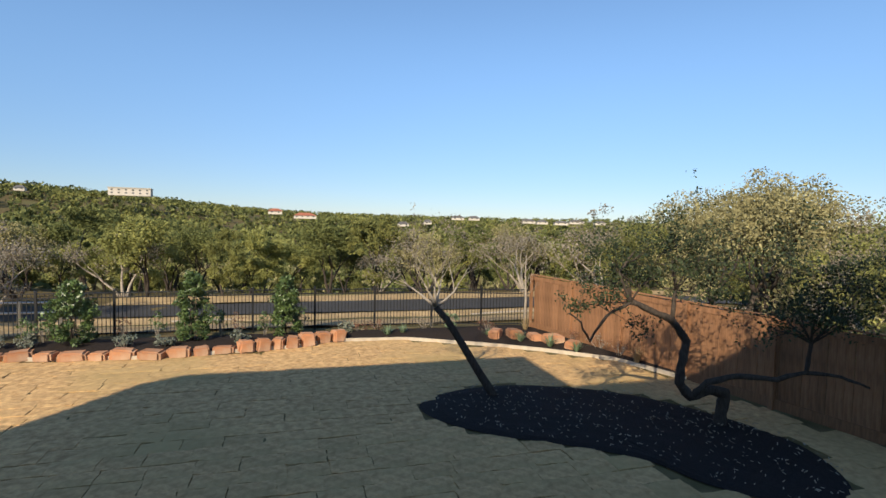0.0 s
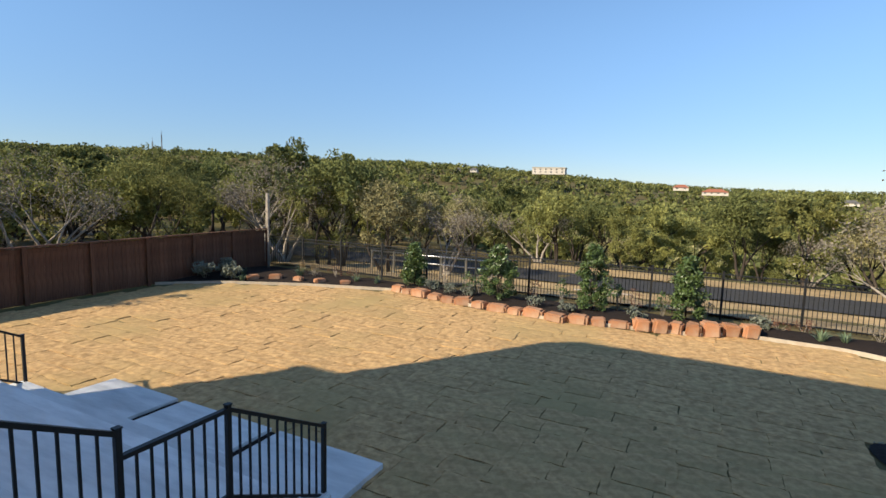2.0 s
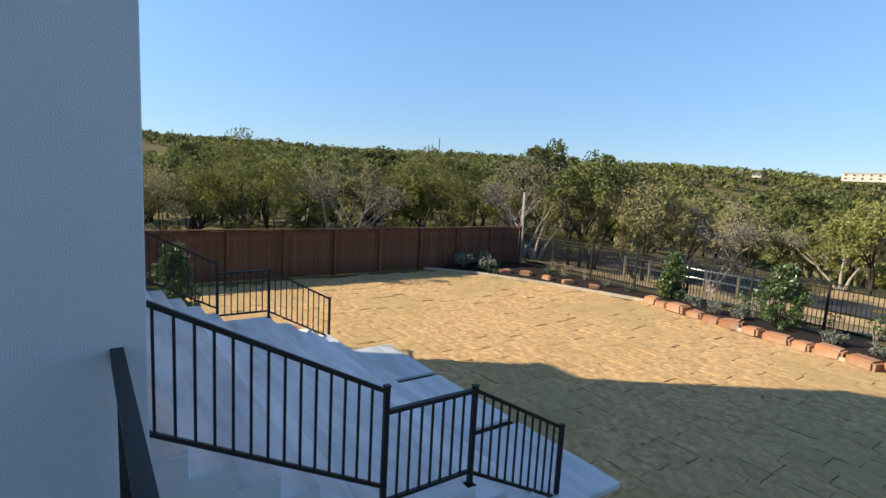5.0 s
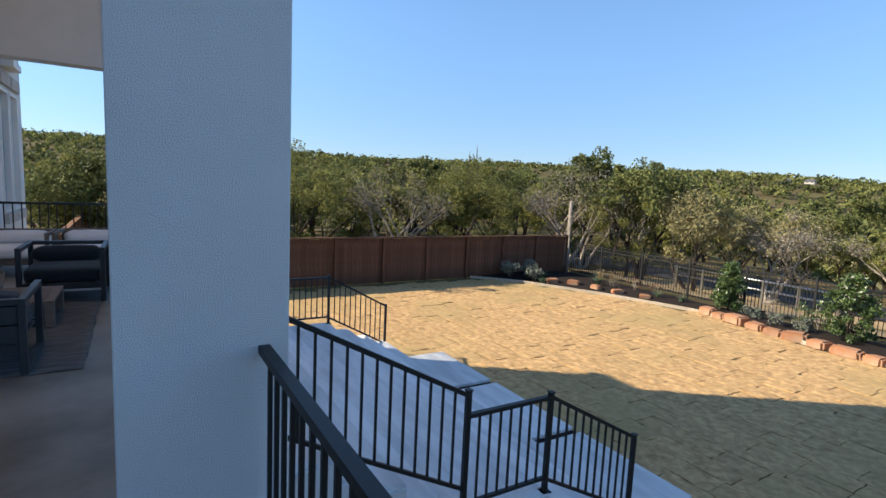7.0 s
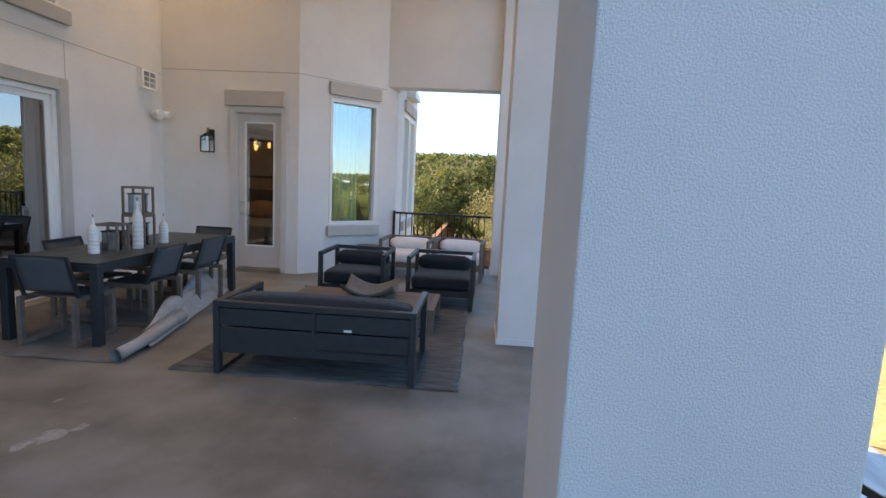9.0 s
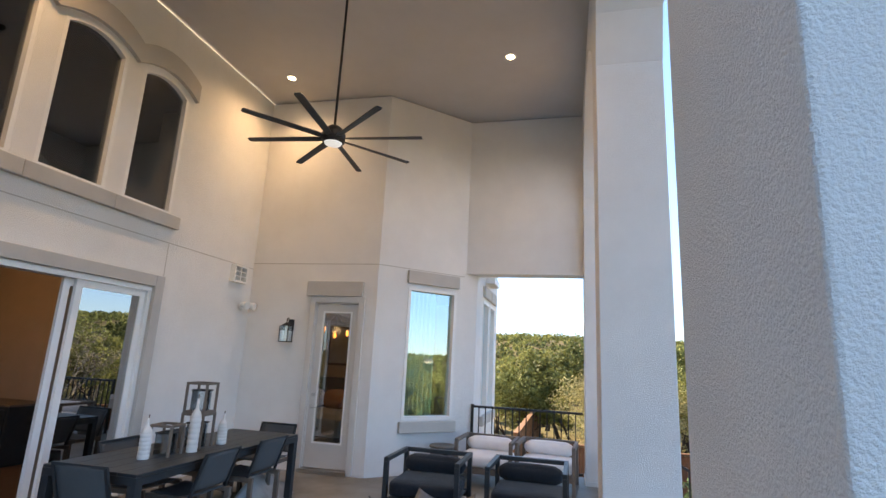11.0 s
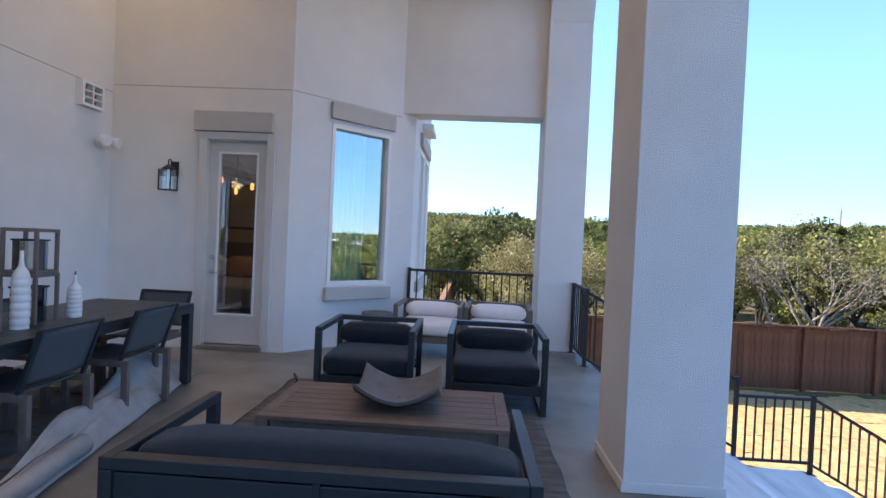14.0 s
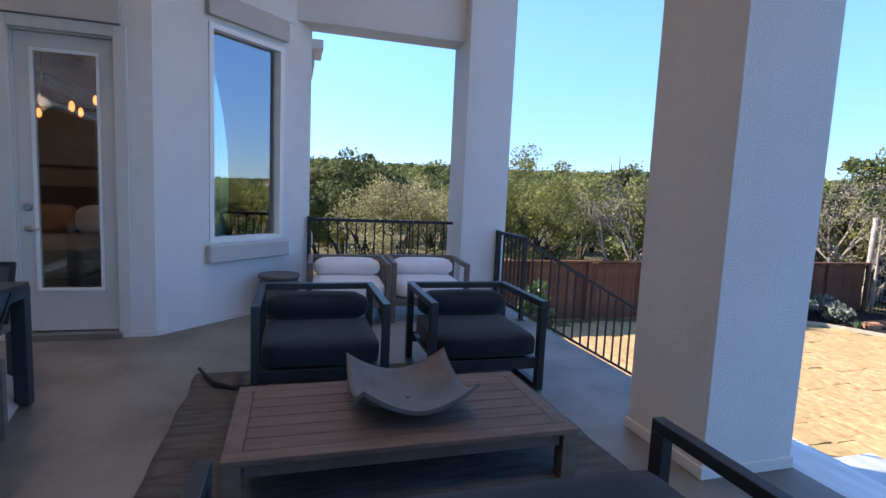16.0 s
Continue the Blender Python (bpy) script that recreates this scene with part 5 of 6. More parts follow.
def floor_marks():
    """Dried paint splash and scattered flecks on the concrete."""
    rng = random.Random(12)
    bm = bmesh.new()

    def blot(x, y, r, n, long=1.0):
        ring = [bm.verts.new((x + r * long * math.cos(k * math.tau / n) * rng.uniform(0.55, 1.15), y + r * math.sin(k * math.tau / n) * rng.uniform(0.45, 1.1), 0.0022)) for k in range(n)]
        bm.faces.new(ring)
    for x, y, r in ((-4.19, 0.54, 0.085), (-4.05, 0.47, 0.05), (-4.30, 0.62, 0.045), (-3.55, 0.95, 0.03), (-4.62, 0.2, 0.025)):
        blot(x, y, r, 17, 1.5)
    for k in range(130):
        blot(rng.uniform(-10, -1.0), rng.uniform(-1.5, 3.0), rng.uniform(0.004, 0.012), 6)
    structure("floor_marks", bm, material("dried_paint_marks", (0.37, 0.36, 0.34), 0.8, second=(0.27, 0.26, 0.245), scale=30, spec=0.2), "pale paint marks on the concrete floor")


floor_marks()


def dining_table():
    t = thing("dining_table", pose(-6.88, -0.74, 0.016), "long charcoal metal outdoor dining table", "dining table")
    L, W, h = 2.50, 0.92, 0.74
    n = 5
    for i in range(n):
        y = -W / 2 + W * i / n
        part("tabletop_slat", boxes((-L / 2 + 0.001, y + 0.002, h - 0.025, L / 2 - 0.001, y + W / n - 0.002, h), bevel=0.003), DARK, t)
    part("apron", boxes((-L / 2, -W / 2, h - 0.085, L / 2, -W / 2 + 0.03, h - 0.026), (-L / 2, W / 2 - 0.03, h - 0.085, L / 2, W / 2, h - 0.026), (-L / 2, -W / 2 + 0.03, h - 0.085, -L / 2 + 0.03, W / 2 - 0.03, h - 0.026), (L / 2 - 0.03, -W / 2 + 0.03, h - 0.085, L / 2, W / 2 - 0.03, h - 0.026)), DARK, t)
    for x in (-L / 2, L / 2 - 0.075):
        for y in (-W / 2, W / 2 - 0.075):
            part("leg", boxes((x, y, 0.0, x + 0.075, y + 0.075, h - 0.086), bevel=0.004), DARK, t)


dining_table()


def dining_chair(m):
    """Faces +y in its own frame: back at -y."""
    c = thing("dining_chair", m, "teak and grey sling outdoor dining chair", "chair", "chairs round the dining table")
    w, d = 0.52, 0.52
    for x in (-w / 2, w / 2 - 0.035):
        part("leg", boxes((x, -d / 2, 0.0, x + 0.035, -d / 2 + 0.05, 0.43), bevel=0.003), GREYTEAK, c)
        part("leg", boxes((x, d / 2 - 0.05, 0.0, x + 0.035, d / 2, 0.43), bevel=0.003), GREYTEAK, c)
        part("runner", boxes((x, -d / 2 + 0.05, 0.0, x + 0.035, d / 2 - 0.05, 0.04), bevel=0.003), GREYTEAK, c)
        part("side_rail", boxes((x, -d / 2 + 0.05, 0.385, x + 0.035, d / 2 - 0.05, 0.43), bevel=0.003), GREYTEAK, c)
        part("back_post", bars(((x + 0.0175, -d / 2 + 0.07, 0.43), (x + 0.0175, -d / 2 - 0.05, 0.80), 0.028, 0.022)), DARK, c)
    bm = bmesh.new()
    n = 10
    rows = []
    for i in range(n + 1):
        v = i / n
        rows.append([bm.verts.new((-w / 2 + 0.036 + (w - 0.072) * u / 6, -d / 2 + 0.07 + (d - 0.09) * v, 0.445 - 0.02 * math.sin(math.pi * v) - 0.01 * math.sin(math.pi * u / 6))) for u in range(7)])
    for a, b in zip(rows, rows[1:]):
        for i in range(6):
            f = bm.faces.new((a[i], a[i + 1], b[i + 1], b[i]))
            f.smooth = True
    o = part("seat", bm, SLING, c, "taut grey mesh seat")
    md = o.modifiers.new("thick", "SOLIDIFY")
    md.thickness = 0.008
    bm = bmesh.new()
    rows = []
    for i in range(n + 1):
        v = i / n
        rows.append([bm.verts.new((-w / 2 + 0.02 + (w - 0.04) * u / 6, -d / 2 + 0.06 - 0.11 * v - 0.02 * math.sin(math.pi * u / 6), 0.475 + 0.315 * v)) for u in range(7)])
    for a, b in zip(rows, rows[1:]):
        for i in range(6):
            f = bm.faces.new((a[i], a[i + 1], b[i + 1], b[i]))
            f.smooth = True
    o = part("backrest", bm, SLING, c, "taut grey mesh backrest")
    md = o.modifiers.new("thick", "SOLIDIFY")
    md.thickness = 0.008
    part("back_rail", bars(((-w / 2 + 0.01, -d / 2 - 0.052, 0.797), (w / 2 - 0.01, -d / 2 - 0.052, 0.797), 0.022, 0.022)), DARK, c)
    return c


ch = dining_chair(pose(-6.52, -0.47, 0.016, 0, 0, 180))
for x, y, a in ((-7.38, -0.46, 178), (-6.55, -1.06, 2), (-7.4, -1.08, -3), (-5.80, -0.70, 92), (-8.16, -0.75, -90)):
    copy_thing(ch, pose(x, y, 0.016, 0, 0, a))


def wood_lantern(x, y, z, w, h, label):
    l = thing("wooden_lantern", pose(x, y, z, 0, 0, 8), label, "lantern", "lanterns on the table")
    b = 0.022
    part("base_board", boxes((-w / 2, -w / 2, 0, w / 2, w / 2, 0.02), bevel=0.002), GREYTEAK, l)
    part("top_frame", boxes((-w / 2, -w / 2, h - b, w / 2, -w / 2 + b, h), (-w / 2, w / 2 - b, h - b, w / 2, w / 2, h), (-w / 2, -w / 2 + b, h - b, -w / 2 + b, w / 2 - b, h), (w / 2 - b, -w / 2 + b, h - b, w / 2, w / 2 - b, h)), GREYTEAK, l)
    for sx in (-w / 2, w / 2 - b):
        for sy in (-w / 2, w / 2 - b):
            part("post", boxes((sx, sy, 0.02, sx + b, sy + b, h - b), bevel=0.002), GREYTEAK, l)
    q = w * 0.30
    g = part("glass_insert", boxes((-q, -q, 0.021, -q + 0.004, q, h * 0.72), (q - 0.004, -q, 0.021, q, q, h * 0.72), (-q + 0.004, -q, 0.021, q - 0.004, -q + 0.004, h * 0.72), (-q + 0.004, q - 0.004, 0.021, q - 0.004, q, h * 0.72)), CLEAR, l, "clear glass insert")
    part("inner_ring", boxes((-q - 0.008, -q - 0.008, h * 0.72, q + 0.008, -q + 0.008, h * 0.72 + 0.012), (-q - 0.008, q - 0.008, h * 0.72, q + 0.008, q + 0.008, h * 0.72 + 0.012), (-q - 0.008, -q + 0.008, h * 0.72, -q + 0.008, q - 0.008, h * 0.72 + 0.012), (q - 0.008, -q + 0.008, h * 0.72, q + 0.008, q - 0.008, h * 0.72 + 0.012)), IRON, l)


TT = 0.731
wood_lantern(-6.36, -0.68, TT, 0.22, 0.30, "low weathered wooden lantern with glass insert")
wood_lantern(-6.82, -0.72, TT, 0.24, 0.36, "tall weathered wooden lantern with glass insert")
wood_lantern(-6.82, -0.72, TT + 0.362, 0.23, 0.30, "weathered wooden lantern stacked on another lantern")


def ribbed_bottle(x, y, h, r):
    v = thing("ribbed_bottle", pose(x, y, TT), "white ribbed ceramic bottle with slim neck", "vase", "bottles on the table")
    prof = [(r * 0.86, 0.0)]
    body = h * 0.62
    n = 7
    for i in range(n):
        z = body * i / n
        prof += [(r, z + 0.004), (r, z + body / n * 0.62), (r * 0.93, z + body / n * 0.72), (r * 0.93, z + body / n * 0.95)]
    prof += [(r * 0.95, body), (r * 0.75, body + h * 0.07), (r * 0.35, body + h * 0.13), (r * 0.22, body + h * 0.2), (r * 0.2, h * 0.93)]
    bm = bmesh.new()
    bm_lathe(bm, prof, sides=28)
    part("bottle_body", bm, CERAMIC, v)
    bm = bmesh.new()
    bm_lathe(bm, [(r * 0.12, h * 0.93), (r * 0.12, h)], sides=12)
    part("stopper", bm, GREYTEAK, v)


for x, y, h, r in ((-6.13, -0.70, 0.40, 0.05), (-6.60, -0.58, 0.56, 0.052), (-7.10, -0.62, 0.36, 0.05), (-7.02, -0.92, 0.5, 0.05)):
    ribbed_bottle(x, y, h, r)

# ---- fixtures ----
def ceiling_fan():
    x, y, z = -6.86, 0.45, 4.06
    f = thing("ceiling_fan", pose(x, y, z), "black ceiling fan with eight slim blades", "ceiling fan")
    bm = bmesh.new()
    bm_tube(bm, [(0, 0, 0.14), (0, 0, CEIL_Z - z - 0.06)], [0.014, 0.014], 10)
    part("down_rod", bm, IRON, f)
    bm = bmesh.new()
    bm_lathe(bm, [(0.03, CEIL_Z - z - 0.07), (0.075, CEIL_Z - z - 0.03), (0.08, CEIL_Z - z)], sides=20)
    part("canopy", bm, IRON, f)
    bm = bmesh.new()
    bm_lathe(bm, [(0.10, -0.05), (0.125, -0.035), (0.13, 0.05), (0.11, 0.10), (0.05, 0.15), (0.02, 0.16)], sides=28)
    part("motor_housing", bm, IRON, f)
    bm = bmesh.new()
    bm_lathe(bm, [(0.04, -0.082), (0.085, -0.07), (0.098, -0.05)], sides=28)
    part("light_lens", bm, FANLENS, f, "white fan light lens")
    bm = bmesh.new()
    v = []
    for s, w, t in ((0.11, 0.05, 0.02), (0.2, 0.07, 0.016), (0.97, 0.075, 0.006), (0.99, 0.06, 0.002)):
        v.append([bm.verts.new((s, sy * w / 2, sz + t * 0.5 * sy)) for sy, sz in ((-1, -0.005), (1, -0.005), (1, 0.005), (-1, 0.005))])
    for a, b in zip(v, v[1:]):
        for k in range(4):
            bm.faces.new((a[k], a[(k + 1) % 4], b[(k + 1) % 4], b[k]))
    bm.faces.new(v[0])
    bm.faces.new(v[-1][::-1])
    blade = finish(bm, "blade", DARK)
    for k in range(8):
        o = part("blade", blade, DARK, f)
        o.matrix_local = pose(0, 0, 0.0, 0, 0, 6 + 45 * k)


ceiling_fan()
for x, y in ((-8.78, 2.15), (-8.82, -1.42), (-5.0, 2.15), (-5.0, -1.42)):
    d = thing("downlight", pose(x, y, CEIL_Z), "small lit round recessed ceiling downlight", "downlight", "ceiling downlights")
    bm = bmesh.new()
    bm_lathe(bm, [(0.085, -0.004), (0.085, 0.0)], sides=24)
    part("trim_ring", bm, WHITE, d)
    bm = bmesh.new()
    bm_lathe(bm, [(0.05, -0.008), (0.05, -0.0045)], sides=20)
    part("lens", bm, CANLIGHT, d)
    lamp = new("downlight_lamp", bpy.data.lights.new("downlight_lamp", "SPOT"))
    lamp.data.energy, lamp.data.color, lamp.data.shadow_soft_size, lamp.data.spot_size, lamp.data.spot_blend = CAN_POWER, (1.0, 0.62, 0.33), 0.05, radians(150), 1.0
    lamp.matrix_world = look((x, y, CEIL_Z - 0.02), (x, y, 0))


def wall_lantern():
    l = thing("wall_lantern", pose(DOOR_X, -1.38, 2.06), "black iron wall lantern with clear glass", "wall lamp")
    part("back_plate", boxes((0.0, -0.05, 0.02, 0.018, 0.05, 0.2), bevel=0.004), IRON, l)
    bm = bmesh.new()
    bm_tube(bm, [(0.01, 0, 0.1), (0.06, 0, 0.15), (0.10, 0, 0.215), (0.14, 0, 0.20), (0.14, 0, 0.14)], [0.008] * 5, 8)
    part("arm", bm, IRON, l)
    bm = bmesh.new()
    bm_lathe(bm, [(0.10, 0.085), (0.085, 0.105), (0.03, 0.135), (0.012, 0.145)], 0.14, 0, 4)
    part("roof", bm, IRON, l)
    for sx in (-1, 1):
        for sy in (-1, 1):
            part("cage_bar", boxes((0.14 + sx * 0.072 - 0.006, sy * 0.072 - 0.006, -0.15, 0.14 + sx * 0.072 + 0.006, sy * 0.072 + 0.006, 0.085)), IRON, l)
    part("base", boxes((0.06, -0.08, -0.165, 0.22, 0.08, -0.15), bevel=0.003), IRON, l)
    g = part("glass_pane", boxes((0.075, -0.065, -0.149, 0.205, 0.065, 0.084)), CLEAR, l, "clear glass box")
    g.visible_shadow = False


wall_lantern()


def vent_box():
    v = thing("wall_vent", SOUTH @ pose(9.16, 0, 2.78), "white louvred wall vent box", "vent")
    part("vent_frame", boxes((-0.17, 0, 0, -0.135, 0.09, 0.28), (0.135, 0, 0, 0.17, 0.09, 0.28), (-0.135, 0, 0, 0.135, 0.09, 0.03), (-0.135, 0, 0.25, 0.135, 0.09, 0.28), (-0.012, 0.0, 0.03, 0.012, 0.085, 0.25)), WHITE, v)
    for k in range(2):
        part("slat", boxes((-0.135, 0.0, 0.095 + 0.075 * k, 0.135, 0.08, 0.11 + 0.075 * k)), WHITE, v)
    part("vent_back", boxes((-0.135, 0.001, 0.03, 0.135, 0.006, 0.25)), IRON, v, "dark vent opening")


vent_box()


def flood_light():
    v = thing("flood_light", SOUTH @ pose(9.36, 0, 2.43), "white twin-head outdoor flood light", "wall lamp")
    bm = bmesh.new()
    bm_tube(bm, [(0, 0, 0), (0, 0.03, 0)], [0.055, 0.055], 18)
    part("base_plate", bm, WHITE, v)
    for s in (-1, 1):
        bm = bmesh.new()
        bm_tube(bm, [(0.03 * s, 0.03, 0.0), (0.07 * s, 0.07, 0.02), (0.085 * s, 0.11, 0.02), (0.1 * s, 0.20, 0.0)], [0.016, 0.02, 0.05, 0.062], 16)
        part("lamp_head", bm, WHITE, v)
    bm = bmesh.new()
    bm_lathe(bm, [(0.03, -0.07), (0.035, -0.02), (0.02, 0.0)], 0, 0.05, 16)
    part("sensor", bm, WHITE, v)


flood_light()


def strap():
    bm = bmesh.new()
    pts = [(-8.17, 1.05, 0.024), (-8.14, 0.84, 0.026), (-8.20, 0.72, 0.04), (-8.37, 0.64, 0.035), (-8.47, 0.58, 0.06)]
    bm_tube(bm, pts, [0.014, 0.016, 0.02, 0.016, 0.012], 6)
    tagged(new("loose_strap", finish(bm, "loose_strap", IRON)), "dark crumpled strap lying on the rug", "strap")


strap()

# ---- what shows inside the house ----
def bedroom_things():
    b = thing("bed", pose(-11.9, -1.9, 0.0), "dim made bed with pale covers", "bed")
    part("mattress", boxes((-1.0, -0.95, 0.3, 1.0, 0.95, 0.62), bevel=0.06), PALECLOTH, b)
    part("bed_base", boxes((-1.02, -0.97, 0.0, 1.02, 0.97, 0.299), bevel=0.02), DARK, b)
    part("headboard", boxes((-1.15, -1.0, 0.0, -1.03, 1.0, 1.25), bevel=0.03), DARK, b)
    for k, y in enumerate((-0.6, 0.0, 0.55)):
        cushion("pillow", b, (-1.0, y - 0.26, 0.62, -0.68, y + 0.26, 0.98), WHITECLOTH if k != 1 else ROCK, puff=0.03, r=0.1)
    p = thing("framed_picture", pose(-13.53, -1.9, 1.55), "dark framed picture above the bed", "picture")
    part("picture_frame", boxes((0, -0.7, -0.05, 0.03, 0.7, 0.0), (0, -0.7, 0.8, 0.03, 0.7, 0.85), (0, -0.7, 0.0, 0.03, -0.65, 0.8), (0, 0.65, 0.0, 0.03, 0.7, 0.8)), IRON, p)
    part("picture_sheet", boxes((0, -0.65, 0.0, 0.01, 0.65, 0.8)), PALECLOTH, p)
    c = thing("chandelier", pose(-11.5, -1.5, 2.95), "branching black chandelier with warm glowing bulbs", "chandelier")
    bm = bmesh.new()
    bm_tube(bm, [(0, 0, 0), (0, 0, -0.45)], [0.01, 0.01], 8)
    part("stem", bm, IRON, c)
    rng = random.Random(4)
    for k in range(7):
        a = k * math.tau / 7
        e = Vector((0.5 * math.cos(a), 0.5 * math.sin(a), -0.45 + rng.uniform(-0.35, 0.12)))
        bm = bmesh.new()
        bm_tube(bm, [(0, 0, -0.42), e], [0.007, 0.006], 6)
        arm = part("arm", bm, IRON, c)
        bm = bmesh.new()
        bm_tube(bm, [e, e + Vector((0, 0, -0.03)), e + Vector((0, 0, -0.08)), e + Vector((0, 0, -0.11))], [0.012, 0.026, 0.028, 0.01], 10)
        part("bulb", bm, BULB, arm, "warm glowing bulb")


bedroom_things()
for x, y, z, power in ((-11.5, -1.5, 2.2, 3.5), (-6.5, -5.0, 2.8, 9.0)):
    lamp = new("room_lamp", bpy.data.lights.new("room_lamp", "POINT"))
    lamp.data.energy, lamp.data.color, lamp.data.shadow_soft_size = power, (1.0, 0.60, 0.30), 0.08
    lamp.location = (x, y, z)


def living_things():
    d = tagged(new("door_3"), "warm wooden panelled inner door", kind="structure")
    part("door_leaf", boxes((-7.9, -8.59, 0.0, -7.0, -8.54, 2.1), bevel=0.01), CEDAR, d)
    part("door_frame", boxes((-8.02, -8.59, 0.0, -7.91, -8.53, 2.2), (-6.99, -8.59, 0.0, -6.88, -8.53, 2.2), (-7.91, -8.59, 2.11, -6.99, -8.53, 2.2)), WHITE, d)
    c = thing("console_cabinet", pose(-8.2, -5.2, 0.0), "dark low wooden cabinet inside the room", "cabinet")
    part("cabinet_body", boxes((-0.3, -0.6, 0.0, 0.3, 0.6, 0.8), bevel=0.01), DARK, c)
    part("cabinet_top", boxes((-0.32, -0.62, 0.801, 0.32, 0.62, 0.83), bevel=0.004), GREYTEAK, c)
    for y in (-0.29, 0.29):
        part("cabinet_door", boxes((0.301, y - 0.27, 0.05, 0.32, y + 0.27, 0.76), bevel=0.004), DARK, c)
    for x, y in ((-6.5, -5.0), (-4.0, -5.0)):
        l = thing("ceiling_light", pose(x, y, 2.95), "warm lit flush ceiling light indoors", "ceiling lamp")
        bm = bmesh.new()
        bm_lathe(bm, [(0.12, -0.04), (0.13, 0.0)], sides=20)
        part("diffuser", bm, BULB, l)


living_things()

# ---- the two trees in the lawn ----
def twigs(bm, rng, start, way, length, radius, depth, tips):
    """Fine forking twigs."""
    d = Vector(way).normalized()
    pts, rad = [Vector(start)], [radius]
    for i in range(3):
        d = (d + Vector((rng.uniform(-1, 1), rng.uniform(-1, 1), rng.uniform(-0.7, 0.9))) * 0.22).normalized()
        pts.append(pts[-1] + d * length / 3)
        rad.append(radius * (1 - 0.22 * (i + 1)))
    bm_tube(bm, pts, rad, 5 if depth > 1 else 3)
    tips.append(pts[-1])
    if depth:
        for k in range(3 if depth > 1 else 2):
            nd = (d + Vector((rng.uniform(-1, 1), rng.uniform(-1, 1), rng.uniform(-0.5, 0.8))) * 0.62).normalized()
            twigs(bm, rng, pts[-1 - (k % 2)], nd, length * rng.uniform(0.6, 0.85), rad[-1 - (k % 2)] * 0.8, depth - 1, tips)


def leaning_tree():
    rng = random.Random(17)
    o = Vector((3.66, 12.75, LAWN))
    t = thing("leaning_tree", pose(*o), "leaning tree, trunk coloured as shaded, bare crown as sunlit", "tree")
    line = [Vector(p) - o for p in ((3.70, 12.74, -1.95), (3.62, 12.75, -1.80), (3.34, 12.8, -1.37), (2.97, 12.85, -0.77), (2.67, 12.9, -0.29), (2.42, 12.9, -0.02))]
    # Dark bark below, pale bark above: shade and sunlight put into the colours
    bm = bmesh.new()
    bm_tube(bm, line, [0.115, 0.095, 0.085, 0.078, 0.07, 0.06], 10)
    part("trunk", bm, BARK, t)
    tips = []
    for way, l in (((-0.9, 0.1, 0.55), 0.62), ((-0.15, -0.2, 1), 0.66), ((0.75, 0.1, 0.75), 0.72), ((0.15, 0.4, 0.9), 0.6), ((-0.5, -0.3, 0.9), 0.58)):
        bm = bmesh.new()
        twigs(bm, rng, line[-1], way, l, 0.036, 5, tips)
        part("limb", bm, PALEBARK, t, "bare forking limb in sunlit pale bark")
    part("crown", cloud_mesh("crown", leaf_cloud(rng, [tuple(p) for p in tips[::2]], [0.10] * len(tips[::2]), 2, 0.022), LEAF_D), LEAF_D, t, "sparse dry leaves")


